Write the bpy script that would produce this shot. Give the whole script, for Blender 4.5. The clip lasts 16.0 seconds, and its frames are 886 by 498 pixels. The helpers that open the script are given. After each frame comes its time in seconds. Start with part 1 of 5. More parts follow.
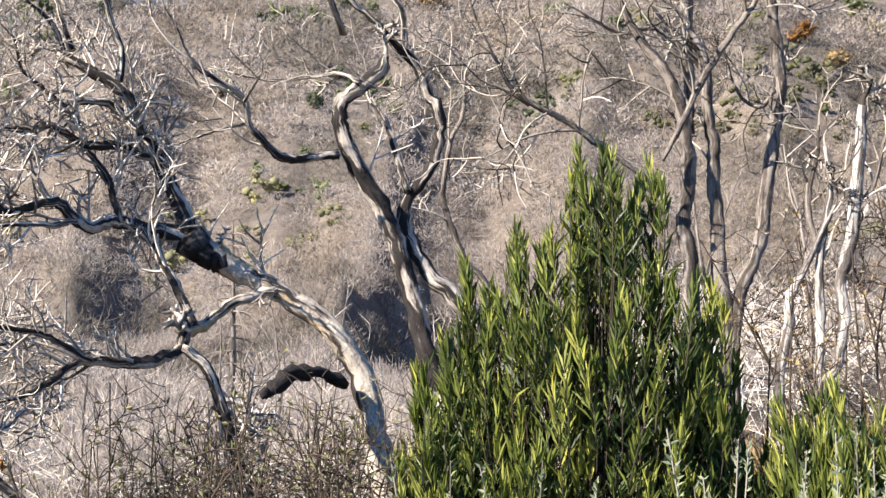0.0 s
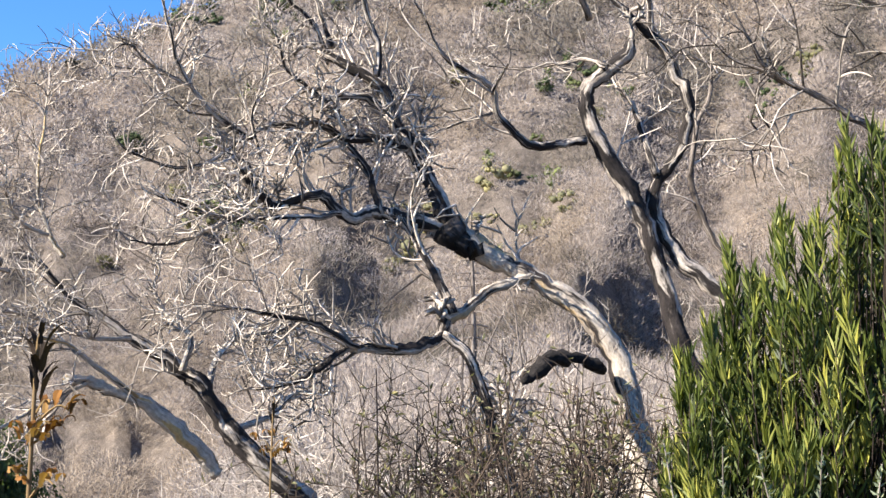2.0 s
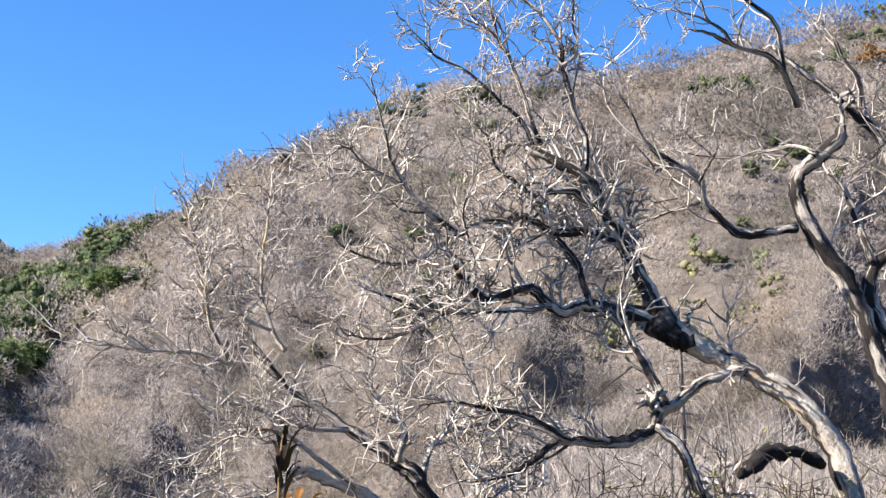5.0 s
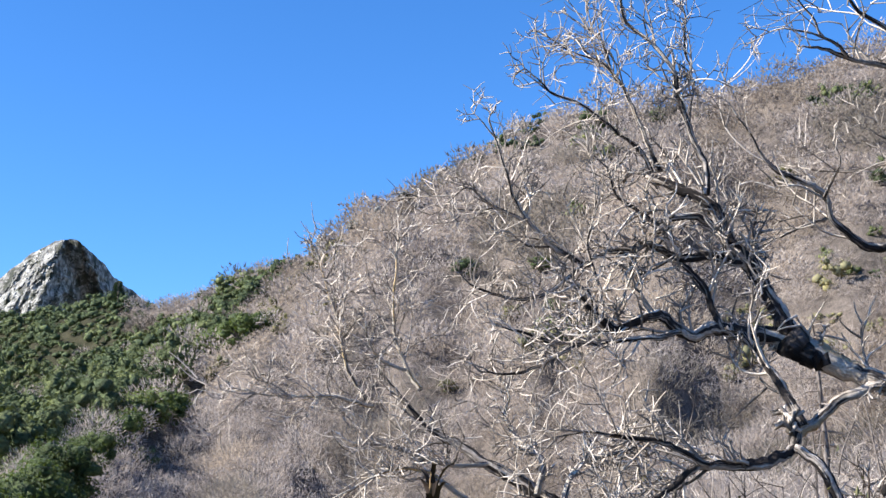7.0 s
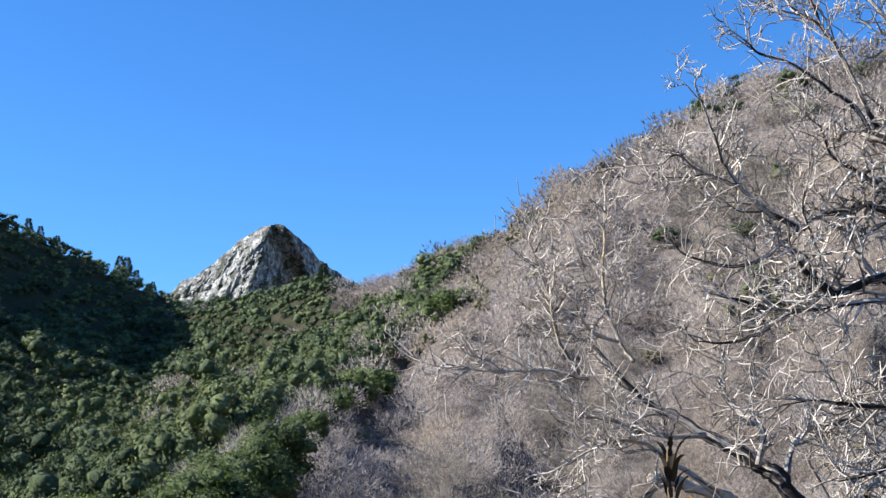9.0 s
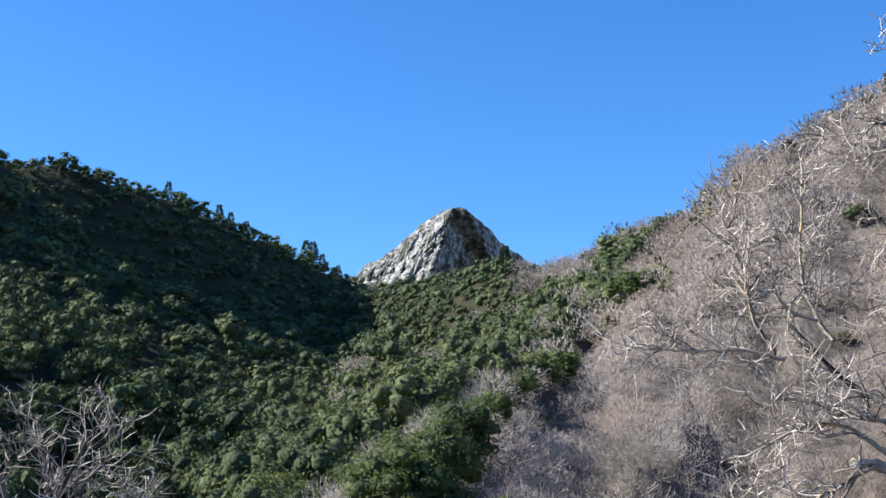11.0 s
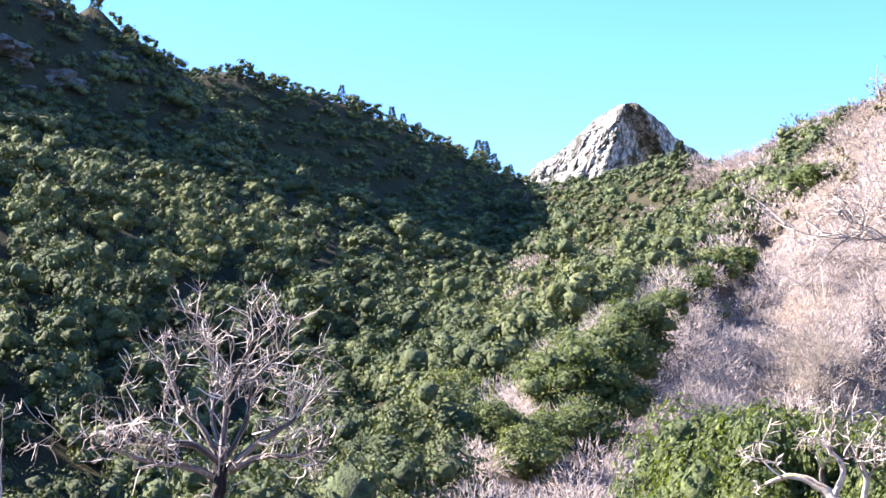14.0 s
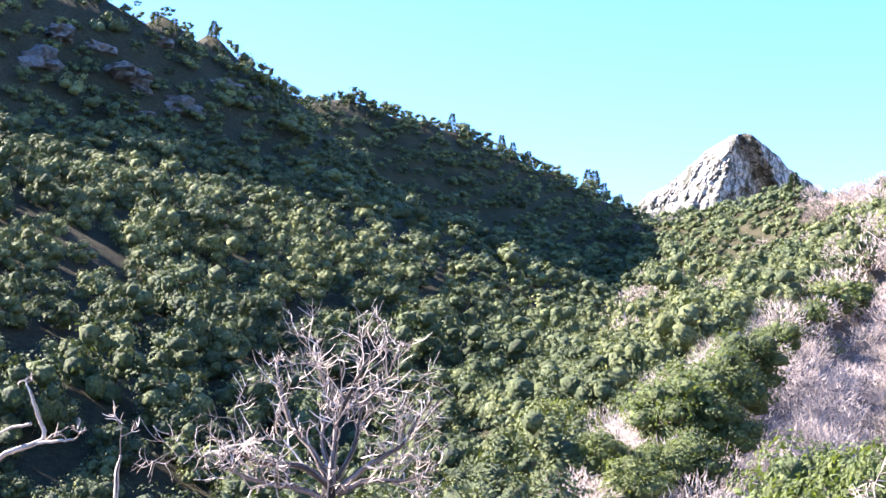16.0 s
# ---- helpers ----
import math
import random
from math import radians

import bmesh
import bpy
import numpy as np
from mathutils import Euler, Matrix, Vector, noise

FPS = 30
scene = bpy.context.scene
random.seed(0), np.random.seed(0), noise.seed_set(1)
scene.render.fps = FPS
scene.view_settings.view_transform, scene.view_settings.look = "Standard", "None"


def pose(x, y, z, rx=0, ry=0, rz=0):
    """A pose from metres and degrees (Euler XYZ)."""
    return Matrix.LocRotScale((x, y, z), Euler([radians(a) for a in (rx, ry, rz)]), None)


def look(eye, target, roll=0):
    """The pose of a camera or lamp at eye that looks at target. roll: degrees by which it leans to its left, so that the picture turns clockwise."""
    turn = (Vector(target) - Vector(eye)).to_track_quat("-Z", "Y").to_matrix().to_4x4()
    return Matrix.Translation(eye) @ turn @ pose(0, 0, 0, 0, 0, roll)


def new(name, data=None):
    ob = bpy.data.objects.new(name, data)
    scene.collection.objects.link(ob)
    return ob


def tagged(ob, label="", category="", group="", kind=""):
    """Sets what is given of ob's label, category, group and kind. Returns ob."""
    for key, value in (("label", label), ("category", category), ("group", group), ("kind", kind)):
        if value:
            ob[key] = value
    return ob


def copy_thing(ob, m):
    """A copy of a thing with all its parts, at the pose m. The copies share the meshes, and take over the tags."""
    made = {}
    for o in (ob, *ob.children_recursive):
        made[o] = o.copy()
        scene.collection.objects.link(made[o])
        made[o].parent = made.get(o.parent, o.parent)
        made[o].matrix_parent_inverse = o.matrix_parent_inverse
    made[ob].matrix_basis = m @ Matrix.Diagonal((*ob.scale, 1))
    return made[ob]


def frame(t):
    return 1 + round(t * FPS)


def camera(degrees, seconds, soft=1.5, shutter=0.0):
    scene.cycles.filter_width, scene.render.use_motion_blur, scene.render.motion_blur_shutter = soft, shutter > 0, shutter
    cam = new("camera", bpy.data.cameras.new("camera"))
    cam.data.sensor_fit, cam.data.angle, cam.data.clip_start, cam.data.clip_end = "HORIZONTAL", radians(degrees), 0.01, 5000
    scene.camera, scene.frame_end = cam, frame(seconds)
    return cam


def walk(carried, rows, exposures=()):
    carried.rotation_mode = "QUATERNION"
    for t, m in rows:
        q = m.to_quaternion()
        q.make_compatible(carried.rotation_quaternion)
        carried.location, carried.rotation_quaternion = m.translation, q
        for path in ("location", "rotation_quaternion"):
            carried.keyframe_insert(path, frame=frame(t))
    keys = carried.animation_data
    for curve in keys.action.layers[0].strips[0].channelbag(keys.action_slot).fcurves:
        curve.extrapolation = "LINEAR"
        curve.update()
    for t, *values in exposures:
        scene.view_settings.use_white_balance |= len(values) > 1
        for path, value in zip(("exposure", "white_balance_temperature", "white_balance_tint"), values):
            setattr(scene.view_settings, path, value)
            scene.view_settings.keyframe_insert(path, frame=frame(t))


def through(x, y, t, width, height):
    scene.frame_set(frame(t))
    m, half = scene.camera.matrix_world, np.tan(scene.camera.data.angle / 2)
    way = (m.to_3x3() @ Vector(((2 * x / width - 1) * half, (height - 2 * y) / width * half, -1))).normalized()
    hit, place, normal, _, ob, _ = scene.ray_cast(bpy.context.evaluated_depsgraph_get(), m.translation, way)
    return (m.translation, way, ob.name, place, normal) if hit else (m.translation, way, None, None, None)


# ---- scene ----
cam = camera(36.91, 16.0)
PATH = [
    (0.0, pose(0.000, 0.000, 1.600, 98.40, -0.23, 0.00)),
    (0.5, pose(-0.029, -0.009, 1.599, 98.42, -0.51, 2.23)),
    (1.0, pose(-0.058, -0.017, 1.598, 98.50, -0.64, 5.09)),
    (1.5, pose(-0.072, -0.019, 1.600, 98.09, -0.61, 7.34)),
    (2.0, pose(-0.101, -0.028, 1.596, 97.74, -0.58, 10.03)),
    (2.5, pose(-0.116, -0.038, 1.598, 97.92, -0.66, 12.58)),
    (3.0, pose(-0.126, -0.039, 1.600, 97.98, -0.80, 14.83)),
    (3.5, pose(-0.124, -0.045, 1.601, 98.64, -1.19, 16.36)),
    (4.0, pose(-0.128, -0.048, 1.608, 99.51, -1.16, 16.87)),
    (4.2, pose(-0.131, -0.055, 1.612, 99.90, -1.52, 17.07)),
    (6.3, pose(-0.062, -0.212, 1.609, 102.64, 0.70, 22.68)),
    (6.5, pose(-0.065, -0.217, 1.605, 102.55, 0.70, 23.19)),
    (7.0, pose(-0.077, -0.219, 1.609, 102.68, 0.91, 24.75)),
    (7.5, pose(-0.088, -0.219, 1.609, 102.54, 0.84, 26.47)),
    (8.0, pose(-0.100, -0.220, 1.610, 101.78, 1.50, 28.62)),
    (8.5, pose(-0.117, -0.225, 1.612, 101.73, 1.32, 31.27)),
    (9.0, pose(-0.121, -0.229, 1.613, 101.72, 1.37, 33.60)),
    (9.2, pose(-0.123, -0.229, 1.613, 101.66, 1.59, 34.62)),
    (11.3, pose(-0.215, -0.143, 1.613, 100.87, 0.86, 42.46)),
    (11.5, pose(-0.222, -0.127, 1.615, 100.56, 1.45, 43.32)),
    (12.0, pose(-0.250, -0.078, 1.620, 99.73, 1.52, 46.26)),
    (12.5, pose(-0.289, -0.023, 1.621, 99.21, 1.14, 46.88)),
    (13.0, pose(-0.323, 0.025, 1.626, 97.41, 0.59, 47.79)),
    (13.5, pose(-0.352, 0.042, 1.625, 96.76, 0.19, 48.34)),
    (14.0, pose(-0.365, 0.050, 1.623, 96.74, 0.27, 48.88)),
    (14.5, pose(-0.368, 0.052, 1.621, 96.62, 0.03, 49.46)),
    (15.0, pose(-0.365, 0.037, 1.618, 96.73, -0.37, 51.12)),
    (15.5, pose(-0.350, 0.022, 1.618, 97.16, -1.31, 52.31)),
    (16.0, pose(-0.333, 0.008, 1.618, 97.92, -1.29, 53.37)),
]
EXPOSURES = [(0.0, 1.68, 6500, 10), (4.0, 1.62, 6400, 10), (6.5, 1.48, 6100, 10), (9.0, 1.28, 5900, 8), (11.5, 1.26, 5950, 8), (12.0, 1.38, 6150, 9), (12.5, 1.7, 6450, 12),
             (13.0, 2.05, 6600, 15), (13.5, 2.42, 6400, 20), (14.0, 2.63, 6350, 23), (15.0, 2.97, 6350, 24), (16.0, 3.04, 6350, 24)]
walk(cam, PATH, exposures=EXPOSURES)

# world: clear sky, one sun on the left and a little behind
SUN_AZ, SUN_EL = 126.0, 33.5
world = bpy.data.worlds.new("sky")
scene.world = world
world.use_nodes = True
wn = world.node_tree
sky = wn.nodes.new("ShaderNodeTexSky")
sky.sky_type = "NISHITA"
sky.sun_disc = False
sky.sun_elevation, sky.sun_rotation = radians(SUN_EL), radians(-SUN_AZ)
sky.altitude, sky.air_density, sky.dust_density, sky.ozone_density = 1200, 1.0, 0.3, 2.5
deep = wn.nodes.new("ShaderNodeHueSaturation")
deep.inputs["Saturation"].default_value = 1.21
wn.links.new(sky.outputs["Color"], deep.inputs["Color"])
tint = wn.nodes.new("ShaderNodeMix")
tint.data_type, tint.blend_type = "RGBA", "MULTIPLY"
tint.inputs[0].default_value, tint.inputs[7].default_value = 1.0, (0.8, 0.985, 1.19, 1)
wn.links.new(deep.outputs["Color"], tint.inputs[6])
wn.links.new(tint.outputs[2], wn.nodes["Background"].inputs["Color"])
wn.nodes["Background"].inputs["Strength"].default_value = 0.076

sun_data = bpy.data.lights.new("sun", "SUN")
sun_data.energy, sun_data.angle, sun_data.color = 5.0, radians(0.53), (1.0, 0.93, 0.82)
sun = new("sun", sun_data)
sun.matrix_world = look((-math.sin(radians(SUN_AZ)) * math.cos(radians(SUN_EL)) * 50,
                         math.cos(radians(SUN_AZ)) * math.cos(radians(SUN_EL)) * 50,
                         math.sin(radians(SUN_EL)) * 50), (0, 0, 0))


# ---- materials ----
def material(name, rough=0.9, spec=0.2):
    m = bpy.data.materials.new(name)
    m.use_nodes = True
    b = m.node_tree.nodes["Principled BSDF"]
    b.inputs["Roughness"].default_value = rough
    b.inputs["Specular IOR Level"].default_value = spec
    return m, m.node_tree, b


def node(nt, kind, **values):
    n = nt.nodes.new(kind)
    for key, value in values.items():
        n.inputs[key].default_value = value
    return n


def ramp(nt, fac, *stops):
    r = nt.nodes.new("ShaderNodeValToRGB")
    e = r.color_ramp.elements
    while len(e) < len(stops):
        e.new(0.5)
    for el, (p, c) in zip(e, stops):
        el.position, el.color = p, (*c, 1)
    nt.links.new(fac, r.inputs["Fac"])
    return r.outputs["Color"]


def noise_tex(nt, scale, detail=4, rough=0.6, vec=None, kind="ShaderNodeTexNoise"):
    n = node(nt, kind, Scale=scale, Detail=detail, Roughness=rough)
    if vec is not None:
        nt.links.new(vec, n.inputs["Vector"])
    return n.outputs["Fac"]


def mix(nt, fac, a, b, mode="MIX"):
    n = nt.nodes.new("ShaderNodeMix")
    n.data_type, n.blend_type = "RGBA", mode
    for sock, v in ((n.inputs[0], fac), (n.inputs[6], a), (n.inputs[7], b)):
        if isinstance(v, (int, float)):
            sock.default_value = v
        elif isinstance(v, tuple):
            sock.default_value = (*v, 1)
        else:
            nt.links.new(v, sock)
    return n.outputs[2]


def bump(nt, b, height, strength=0.5, dist=0.02):
    n = node(nt, "ShaderNodeBump", Strength=strength, Distance=dist)
    nt.links.new(height, n.inputs["Height"])
    nt.links.new(n.outputs["Normal"], b.inputs["Normal"])


def attr(nt, name):
    n = nt.nodes.new("ShaderNodeAttribute")
    n.attribute_name = name
    return n.outputs["Fac"]


def position(nt):
    return nt.nodes.new("ShaderNodeNewGeometry").outputs["Position"]


def island(nt):
    return nt.nodes.new("ShaderNodeNewGeometry").outputs["Random Per Island"]


def make_earth():
    m, nt, b = material("hillside_soil", 0.95, 0.1)
    p = position(nt)
    a = noise_tex(nt, 0.09, 6, 0.65, p)
    f = noise_tex(nt, 1.7, 5, 0.7, p)
    burnt = ramp(nt, a, (0.35, (0.135, 0.115, 0.1)), (0.5, (0.19, 0.162, 0.142)), (0.66, (0.225, 0.185, 0.15)))
    green = ramp(nt, a, (0.3, (0.03, 0.033, 0.018)), (0.7, (0.065, 0.06, 0.035)))
    col = mix(nt, attr(nt, "green"), burnt, green)
    col = mix(nt, 0.6, col, ramp(nt, f, (0.32, (0.35, 0.34, 0.33)), (0.62, (1.25, 1.23, 1.2))), "MULTIPLY")
    litter = noise_tex(nt, 14.0, 4, 0.8, p)
    col = mix(nt, 0.85, col, ramp(nt, litter, (0.36, (0.3, 0.29, 0.28)), (0.52, (0.9, 0.88, 0.86)), (0.64, (1.9, 1.85, 1.8))), "MULTIPLY")
    nt.links.new(col, b.inputs["Base Color"])
    bump(nt, b, litter, 1.0, 0.12)
    return m


def make_leaf(name, dark, mid, light, rough=0.55, spec=0.35, through=0.25, grain=0.0):
    """Foliage: tone of the whole plant, tint of each leaf, a little light let through."""
    m, nt, b = material(name, rough, spec)
    col = ramp(nt, attr(nt, "tone"), (0.0, dark), (0.55, mid), (1.0, light))
    isl = ramp(nt, island(nt), (0.0, (0.62, 0.66, 0.64)), (0.6, (1.0, 1.0, 1.0)), (1.0, (1.25, 1.2, 1.0)))
    col = mix(nt, 1.0, col, isl, "MULTIPLY")
    if grain:
        n = noise_tex(nt, grain, 5, 0.75, position(nt))
        col = mix(nt, 0.75, col, ramp(nt, n, (0.36, (0.3, 0.32, 0.3)), (0.62, (1.45, 1.42, 1.25))), "MULTIPLY")
        bump(nt, b, n, 1.0, 1.2 / grain)
    nt.links.new(col, b.inputs["Base Color"])
    if through:
        tr = nt.nodes.new("ShaderNodeBsdfTranslucent")
        nt.links.new(mix(nt, 1.0, col, (1.5, 1.6, 0.6), "MULTIPLY"), tr.inputs["Color"])
        ms = node(nt, "ShaderNodeMixShader", Fac=through)
        nt.links.new(b.outputs[0], ms.inputs[1])
        nt.links.new(tr.outputs[0], ms.inputs[2])
        nt.links.new(ms.outputs[0], nt.nodes["Material Output"].inputs["Surface"])
    return m


def make_twig(name, dark, pale, low=0.45, high=1.3, haze=0.0):
    """Bare twigs; haze: how much of a fine twig's light passes round it."""
    m, nt, b = material(name, 0.85, 0.2)
    col = ramp(nt, attr(nt, "tone"), (0.0, dark), (1.0, pale))
    isl = ramp(nt, island(nt), (0.0, (low, low * 0.97, low * 0.94)), (0.5, (1, 1, 1)), (1.0, (high, high * 0.985, high * 0.96)))
    col = mix(nt, 1.0, col, isl, "MULTIPLY")
    nt.links.new(col, b.inputs["Base Color"])
    if haze:
        tr = nt.nodes.new("ShaderNodeBsdfTranslucent")
        nt.links.new(col, tr.inputs["Color"])
        ms = node(nt, "ShaderNodeMixShader", Fac=haze)
        nt.links.new(b.outputs[0], ms.inputs[1])
        nt.links.new(tr.outputs[0], ms.inputs[2])
        nt.links.new(ms.outputs[0], nt.nodes["Material Output"].inputs["Surface"])
    return m


def make_bark(name, char, grey, pale, tan, pos=0.5, tan_at=0.62):
    """Fire-killed wood, streaked along the limb: charred skin, grey weathered wood and bare tan patches. The strong
    char-to-pale contrast also stands in for lit and shaded sides of limbs.
    """
    m, nt, b = material(name, 0.85, 0.2)
    v = nt.nodes.new("ShaderNodeCombineXYZ")
    for k, key in enumerate(("ring_x", "ring_y", "run")):
        nt.links.new(attr(nt, key), v.inputs[k])
    v = v.outputs[0]
    big = noise_tex(nt, 1.9, 5, 0.6, v)
    tanf = noise_tex(nt, 1.7, 3, 0.5, v)
    streak = noise_tex(nt, 5.0, 6, 0.7, v)
    fine = noise_tex(nt, 60, 4, 0.7, position(nt))
    wood = mix(nt, ramp(nt, tanf, (tan_at, (0, 0, 0)), (tan_at + 0.05, (1, 1, 1))), ramp(nt, streak, (0.35, grey), (0.62, pale)), tan)
    skin = ramp(nt, streak, (0.35, char), (0.7, tuple(3.0 * c for c in char)))
    col = mix(nt, ramp(nt, big, (pos - 0.035, (0, 0, 0)), (pos + 0.035, (1, 1, 1))), skin, wood)
    col = mix(nt, 0.55, col, ramp(nt, fine, (0.32, (0.45, 0.45, 0.45)), (0.62, (1.15, 1.15, 1.15))), "MULTIPLY")
    nt.links.new(col, b.inputs["Base Color"])
    add = node(nt, "ShaderNodeMath")
    add.operation = "ADD"
    nt.links.new(streak, add.inputs[0])
    nt.links.new(fine, add.inputs[1])
    bump(nt, b, add.outputs[0], 0.8, 0.012)
    return m


def make_rock():
    m, nt, b = material("granite", 0.9, 0.2)
    p = position(nt)
    f = noise_tex(nt, 0.16, 8, 0.72, p)
    g = noise_tex(nt, 0.1, 7, 0.8, p)
    cell = node(nt, "ShaderNodeTexVoronoi", Scale=0.17)
    cell.feature = "DISTANCE_TO_EDGE"
    warp = mix(nt, 0.35, p, nt.nodes.new("ShaderNodeTexNoise").outputs["Color"], "ADD")
    nt.links.new(warp, cell.inputs["Vector"])
    stone = ramp(nt, f, (0.38, (0.1, 0.096, 0.09)), (0.48, (0.28, 0.266, 0.243)), (0.62, (0.5, 0.478, 0.438)))
    stone = mix(nt, 0.7, stone, ramp(nt, cell.outputs["Distance"], (0.02, (0.3, 0.3, 0.29)), (0.16, (1.1, 1.1, 1.1))), "MULTIPLY")
    scrub = ramp(nt, f, (0.3, (0.035, 0.038, 0.028)), (0.7, (0.09, 0.088, 0.066)))
    col = mix(nt, ramp(nt, g, (0.5, (0, 0, 0)), (0.545, (1, 1, 1))), stone, scrub)
    nt.links.new(col, b.inputs["Base Color"])
    bump(nt, b, f, 1.0, 2.0)
    return m


EARTH = make_earth()
ROCK = make_rock()
# granite of the shaded slope: darker than ROCK, the shade is in its colour
SHADE_SLAB, _nt, _b = material("shade_toned_slab", 0.9, 0.2)
_f = noise_tex(_nt, 0.5, 7, 0.75, position(_nt))
_nt.links.new(ramp(_nt, _f, (0.38, (0.05, 0.05, 0.044)), (0.6, (0.17, 0.164, 0.156))), _b.inputs["Base Color"])
bump(_nt, _b, _f, 1.0, 0.6)
CHAPARRAL = make_leaf("chaparral_leaves", (0.05, 0.07, 0.038), (0.108, 0.138, 0.07), (0.2, 0.225, 0.105), 0.7, 0.15, 0.06, 4.5)
OAK = make_leaf("oak_leaves", (0.06, 0.085, 0.036), (0.13, 0.17, 0.062), (0.24, 0.265, 0.1), 0.6, 0.25, 0.18, 5.0)
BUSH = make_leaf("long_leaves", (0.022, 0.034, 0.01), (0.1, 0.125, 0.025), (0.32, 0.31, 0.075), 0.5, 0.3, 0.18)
SAGE = make_leaf("sage_leaves", (0.1, 0.125, 0.08), (0.17, 0.195, 0.13), (0.26, 0.28, 0.19), 0.8, 0.1, 0.2)
OLIVE = make_leaf("young_leaves", (0.12, 0.115, 0.065), (0.17, 0.16, 0.09), (0.24, 0.22, 0.13), 0.8, 0.1, 0.2)
STRAW = make_leaf("straw", (0.15, 0.095, 0.045), (0.28, 0.195, 0.1), (0.42, 0.33, 0.19), 0.8, 0.15, 0.2)
RUST = make_leaf("rust_leaves", (0.1, 0.042, 0.014), (0.23, 0.11, 0.035), (0.36, 0.21, 0.08), 0.8, 0.1, 0.15)
BRUSH = make_twig("burnt_brush", (0.29, 0.246, 0.214), (0.44, 0.385, 0.345), 0.8, 1.12, 0.42)
TAN_BRUSH = make_twig("tan_brush", (0.19, 0.158, 0.125), (0.42, 0.352, 0.285), 0.8, 1.12, 0.42)
DARK_BRUSH = make_twig("dark_brush", (0.1, 0.088, 0.072), (0.26, 0.228, 0.19), 0.8, 1.15, 0.42)
# wide dark-to-pale range also paints in the sun-and-shade contrast of the twigs
TWIG = make_twig("dead_twigs", (0.03, 0.024, 0.02), (0.7, 0.61, 0.52), 0.35, 1.2)
BARK = make_bark("charred_bark", (0.016, 0.013, 0.012), (0.3, 0.245, 0.205), (0.74, 0.65, 0.56), (0.5, 0.36, 0.21), 0.53, 0.64)
BARK_CHAR = make_bark("burnt_bark", (0.016, 0.013, 0.012), (0.24, 0.2, 0.168), (0.62, 0.54, 0.465), (0.4, 0.32, 0.22), 0.53, 0.7)
BARK_PALE = make_bark("bleached_bark", (0.045, 0.037, 0.033), (0.34, 0.285, 0.235), (0.68, 0.6, 0.5), (0.58, 0.4, 0.18), 0.42, 0.6)
BARK_STEM = make_bark("patchy_bark", (0.06, 0.05, 0.045), (0.3, 0.265, 0.24), (0.6, 0.55, 0.5), (0.4, 0.3, 0.2), 0.5, 0.7)
BARK_GREY = make_bark("grey_bark", (0.04, 0.032, 0.027), (0.16, 0.13, 0.11), (0.32, 0.275, 0.24), (0.3, 0.22, 0.17), 0.5, 0.7)
BARK_TRUNK = make_bark("peeling_bark", (0.02, 0.016, 0.015), (0.3, 0.245, 0.2), (0.6, 0.52, 0.43), (0.5, 0.36, 0.21), 0.42, 0.52)
DRY_DARK = make_leaf("withered_leaves", (0.015, 0.011, 0.009), (0.035, 0.025, 0.02), (0.08, 0.055, 0.04), 0.8, 0.1, 0.1)
CONIFER = make_leaf("needles", (0.025, 0.04, 0.022), (0.045, 0.065, 0.032), (0.07, 0.09, 0.04), 0.6, 0.25, 0.1)
STEM = make_twig("brown_stems", (0.04, 0.03, 0.024), (0.16, 0.115, 0.085))
BARK_BLACK = make_bark("black_char", (0.012, 0.010, 0.009), (0.06, 0.05, 0.045), (0.12, 0.1, 0.09), (0.1, 0.08, 0.06), 0.62, 0.8)

# ---- building helpers ----
EYE = 1.6


def polar(az, d, el):
    """A place by its bearing (degrees, left of ahead), distance on the plan and rise above the eye in degrees."""
    a = radians(az)
    return (-math.sin(a) * d, math.cos(a) * d, EYE + d * math.tan(radians(el)))


def lattice(ix, iy):
    h = (ix.astype(np.int64) * 374761393 + iy.astype(np.int64) * 668265263) & 0xFFFFFFFF
    h = ((h ^ (h >> 13)) * 1274126177) & 0xFFFFFFFF
    return ((h ^ (h >> 16)) & 0xFFFF) / 65535.0


def vnoise(x, y):
    """Smooth noise from 0 to 1 on the plane."""
    x, y = np.asarray(x, float), np.asarray(y, float)
    ix, iy = np.floor(x), np.floor(y)
    fx, fy = x - ix, y - iy
    fx, fy = fx * fx * (3 - 2 * fx), fy * fy * (3 - 2 * fy)
    a, b = lattice(ix, iy), lattice(ix + 1, iy)
    c, d = lattice(ix, iy + 1), lattice(ix + 1, iy + 1)
    return (a * (1 - fx) + b * fx) * (1 - fy) + (c * (1 - fx) + d * fx) * fy


def fbm(x, y, octaves=4):
    s, amp, tot = 0, 1, 0
    for k in range(octaves):
        s, tot = s + amp * vnoise(x * 2 ** k + 17.3 * k, y * 2 ** k - 9.1 * k), tot + amp
        amp *= 0.5
    return s / tot


def mesh_of(name, verts, faces, mat, smooth=False, **attributes):
    """A mesh from arrays of places and of triangles or quads."""
    verts, faces = np.asarray(verts, np.float32), np.asarray(faces, np.int32)
    me = bpy.data.meshes.new(name)
    n, k = faces.shape
    me.vertices.add(len(verts))
    me.vertices.foreach_set("co", verts.ravel())
    me.loops.add(n * k)
    me.loops.foreach_set("vertex_index", faces.ravel())
    me.polygons.add(n)
    me.polygons.foreach_set("loop_start", np.arange(0, n * k, k, dtype=np.int32))
    me.polygons.foreach_set("use_smooth", np.full(n, smooth))
    for key, values in attributes.items():
        a = me.attributes.new(key, "FLOAT", "POINT")
        a.data.foreach_set("value", np.asarray(values, np.float32))
    me.update(calc_edges=True)
    me.materials.append(mat)
    return me


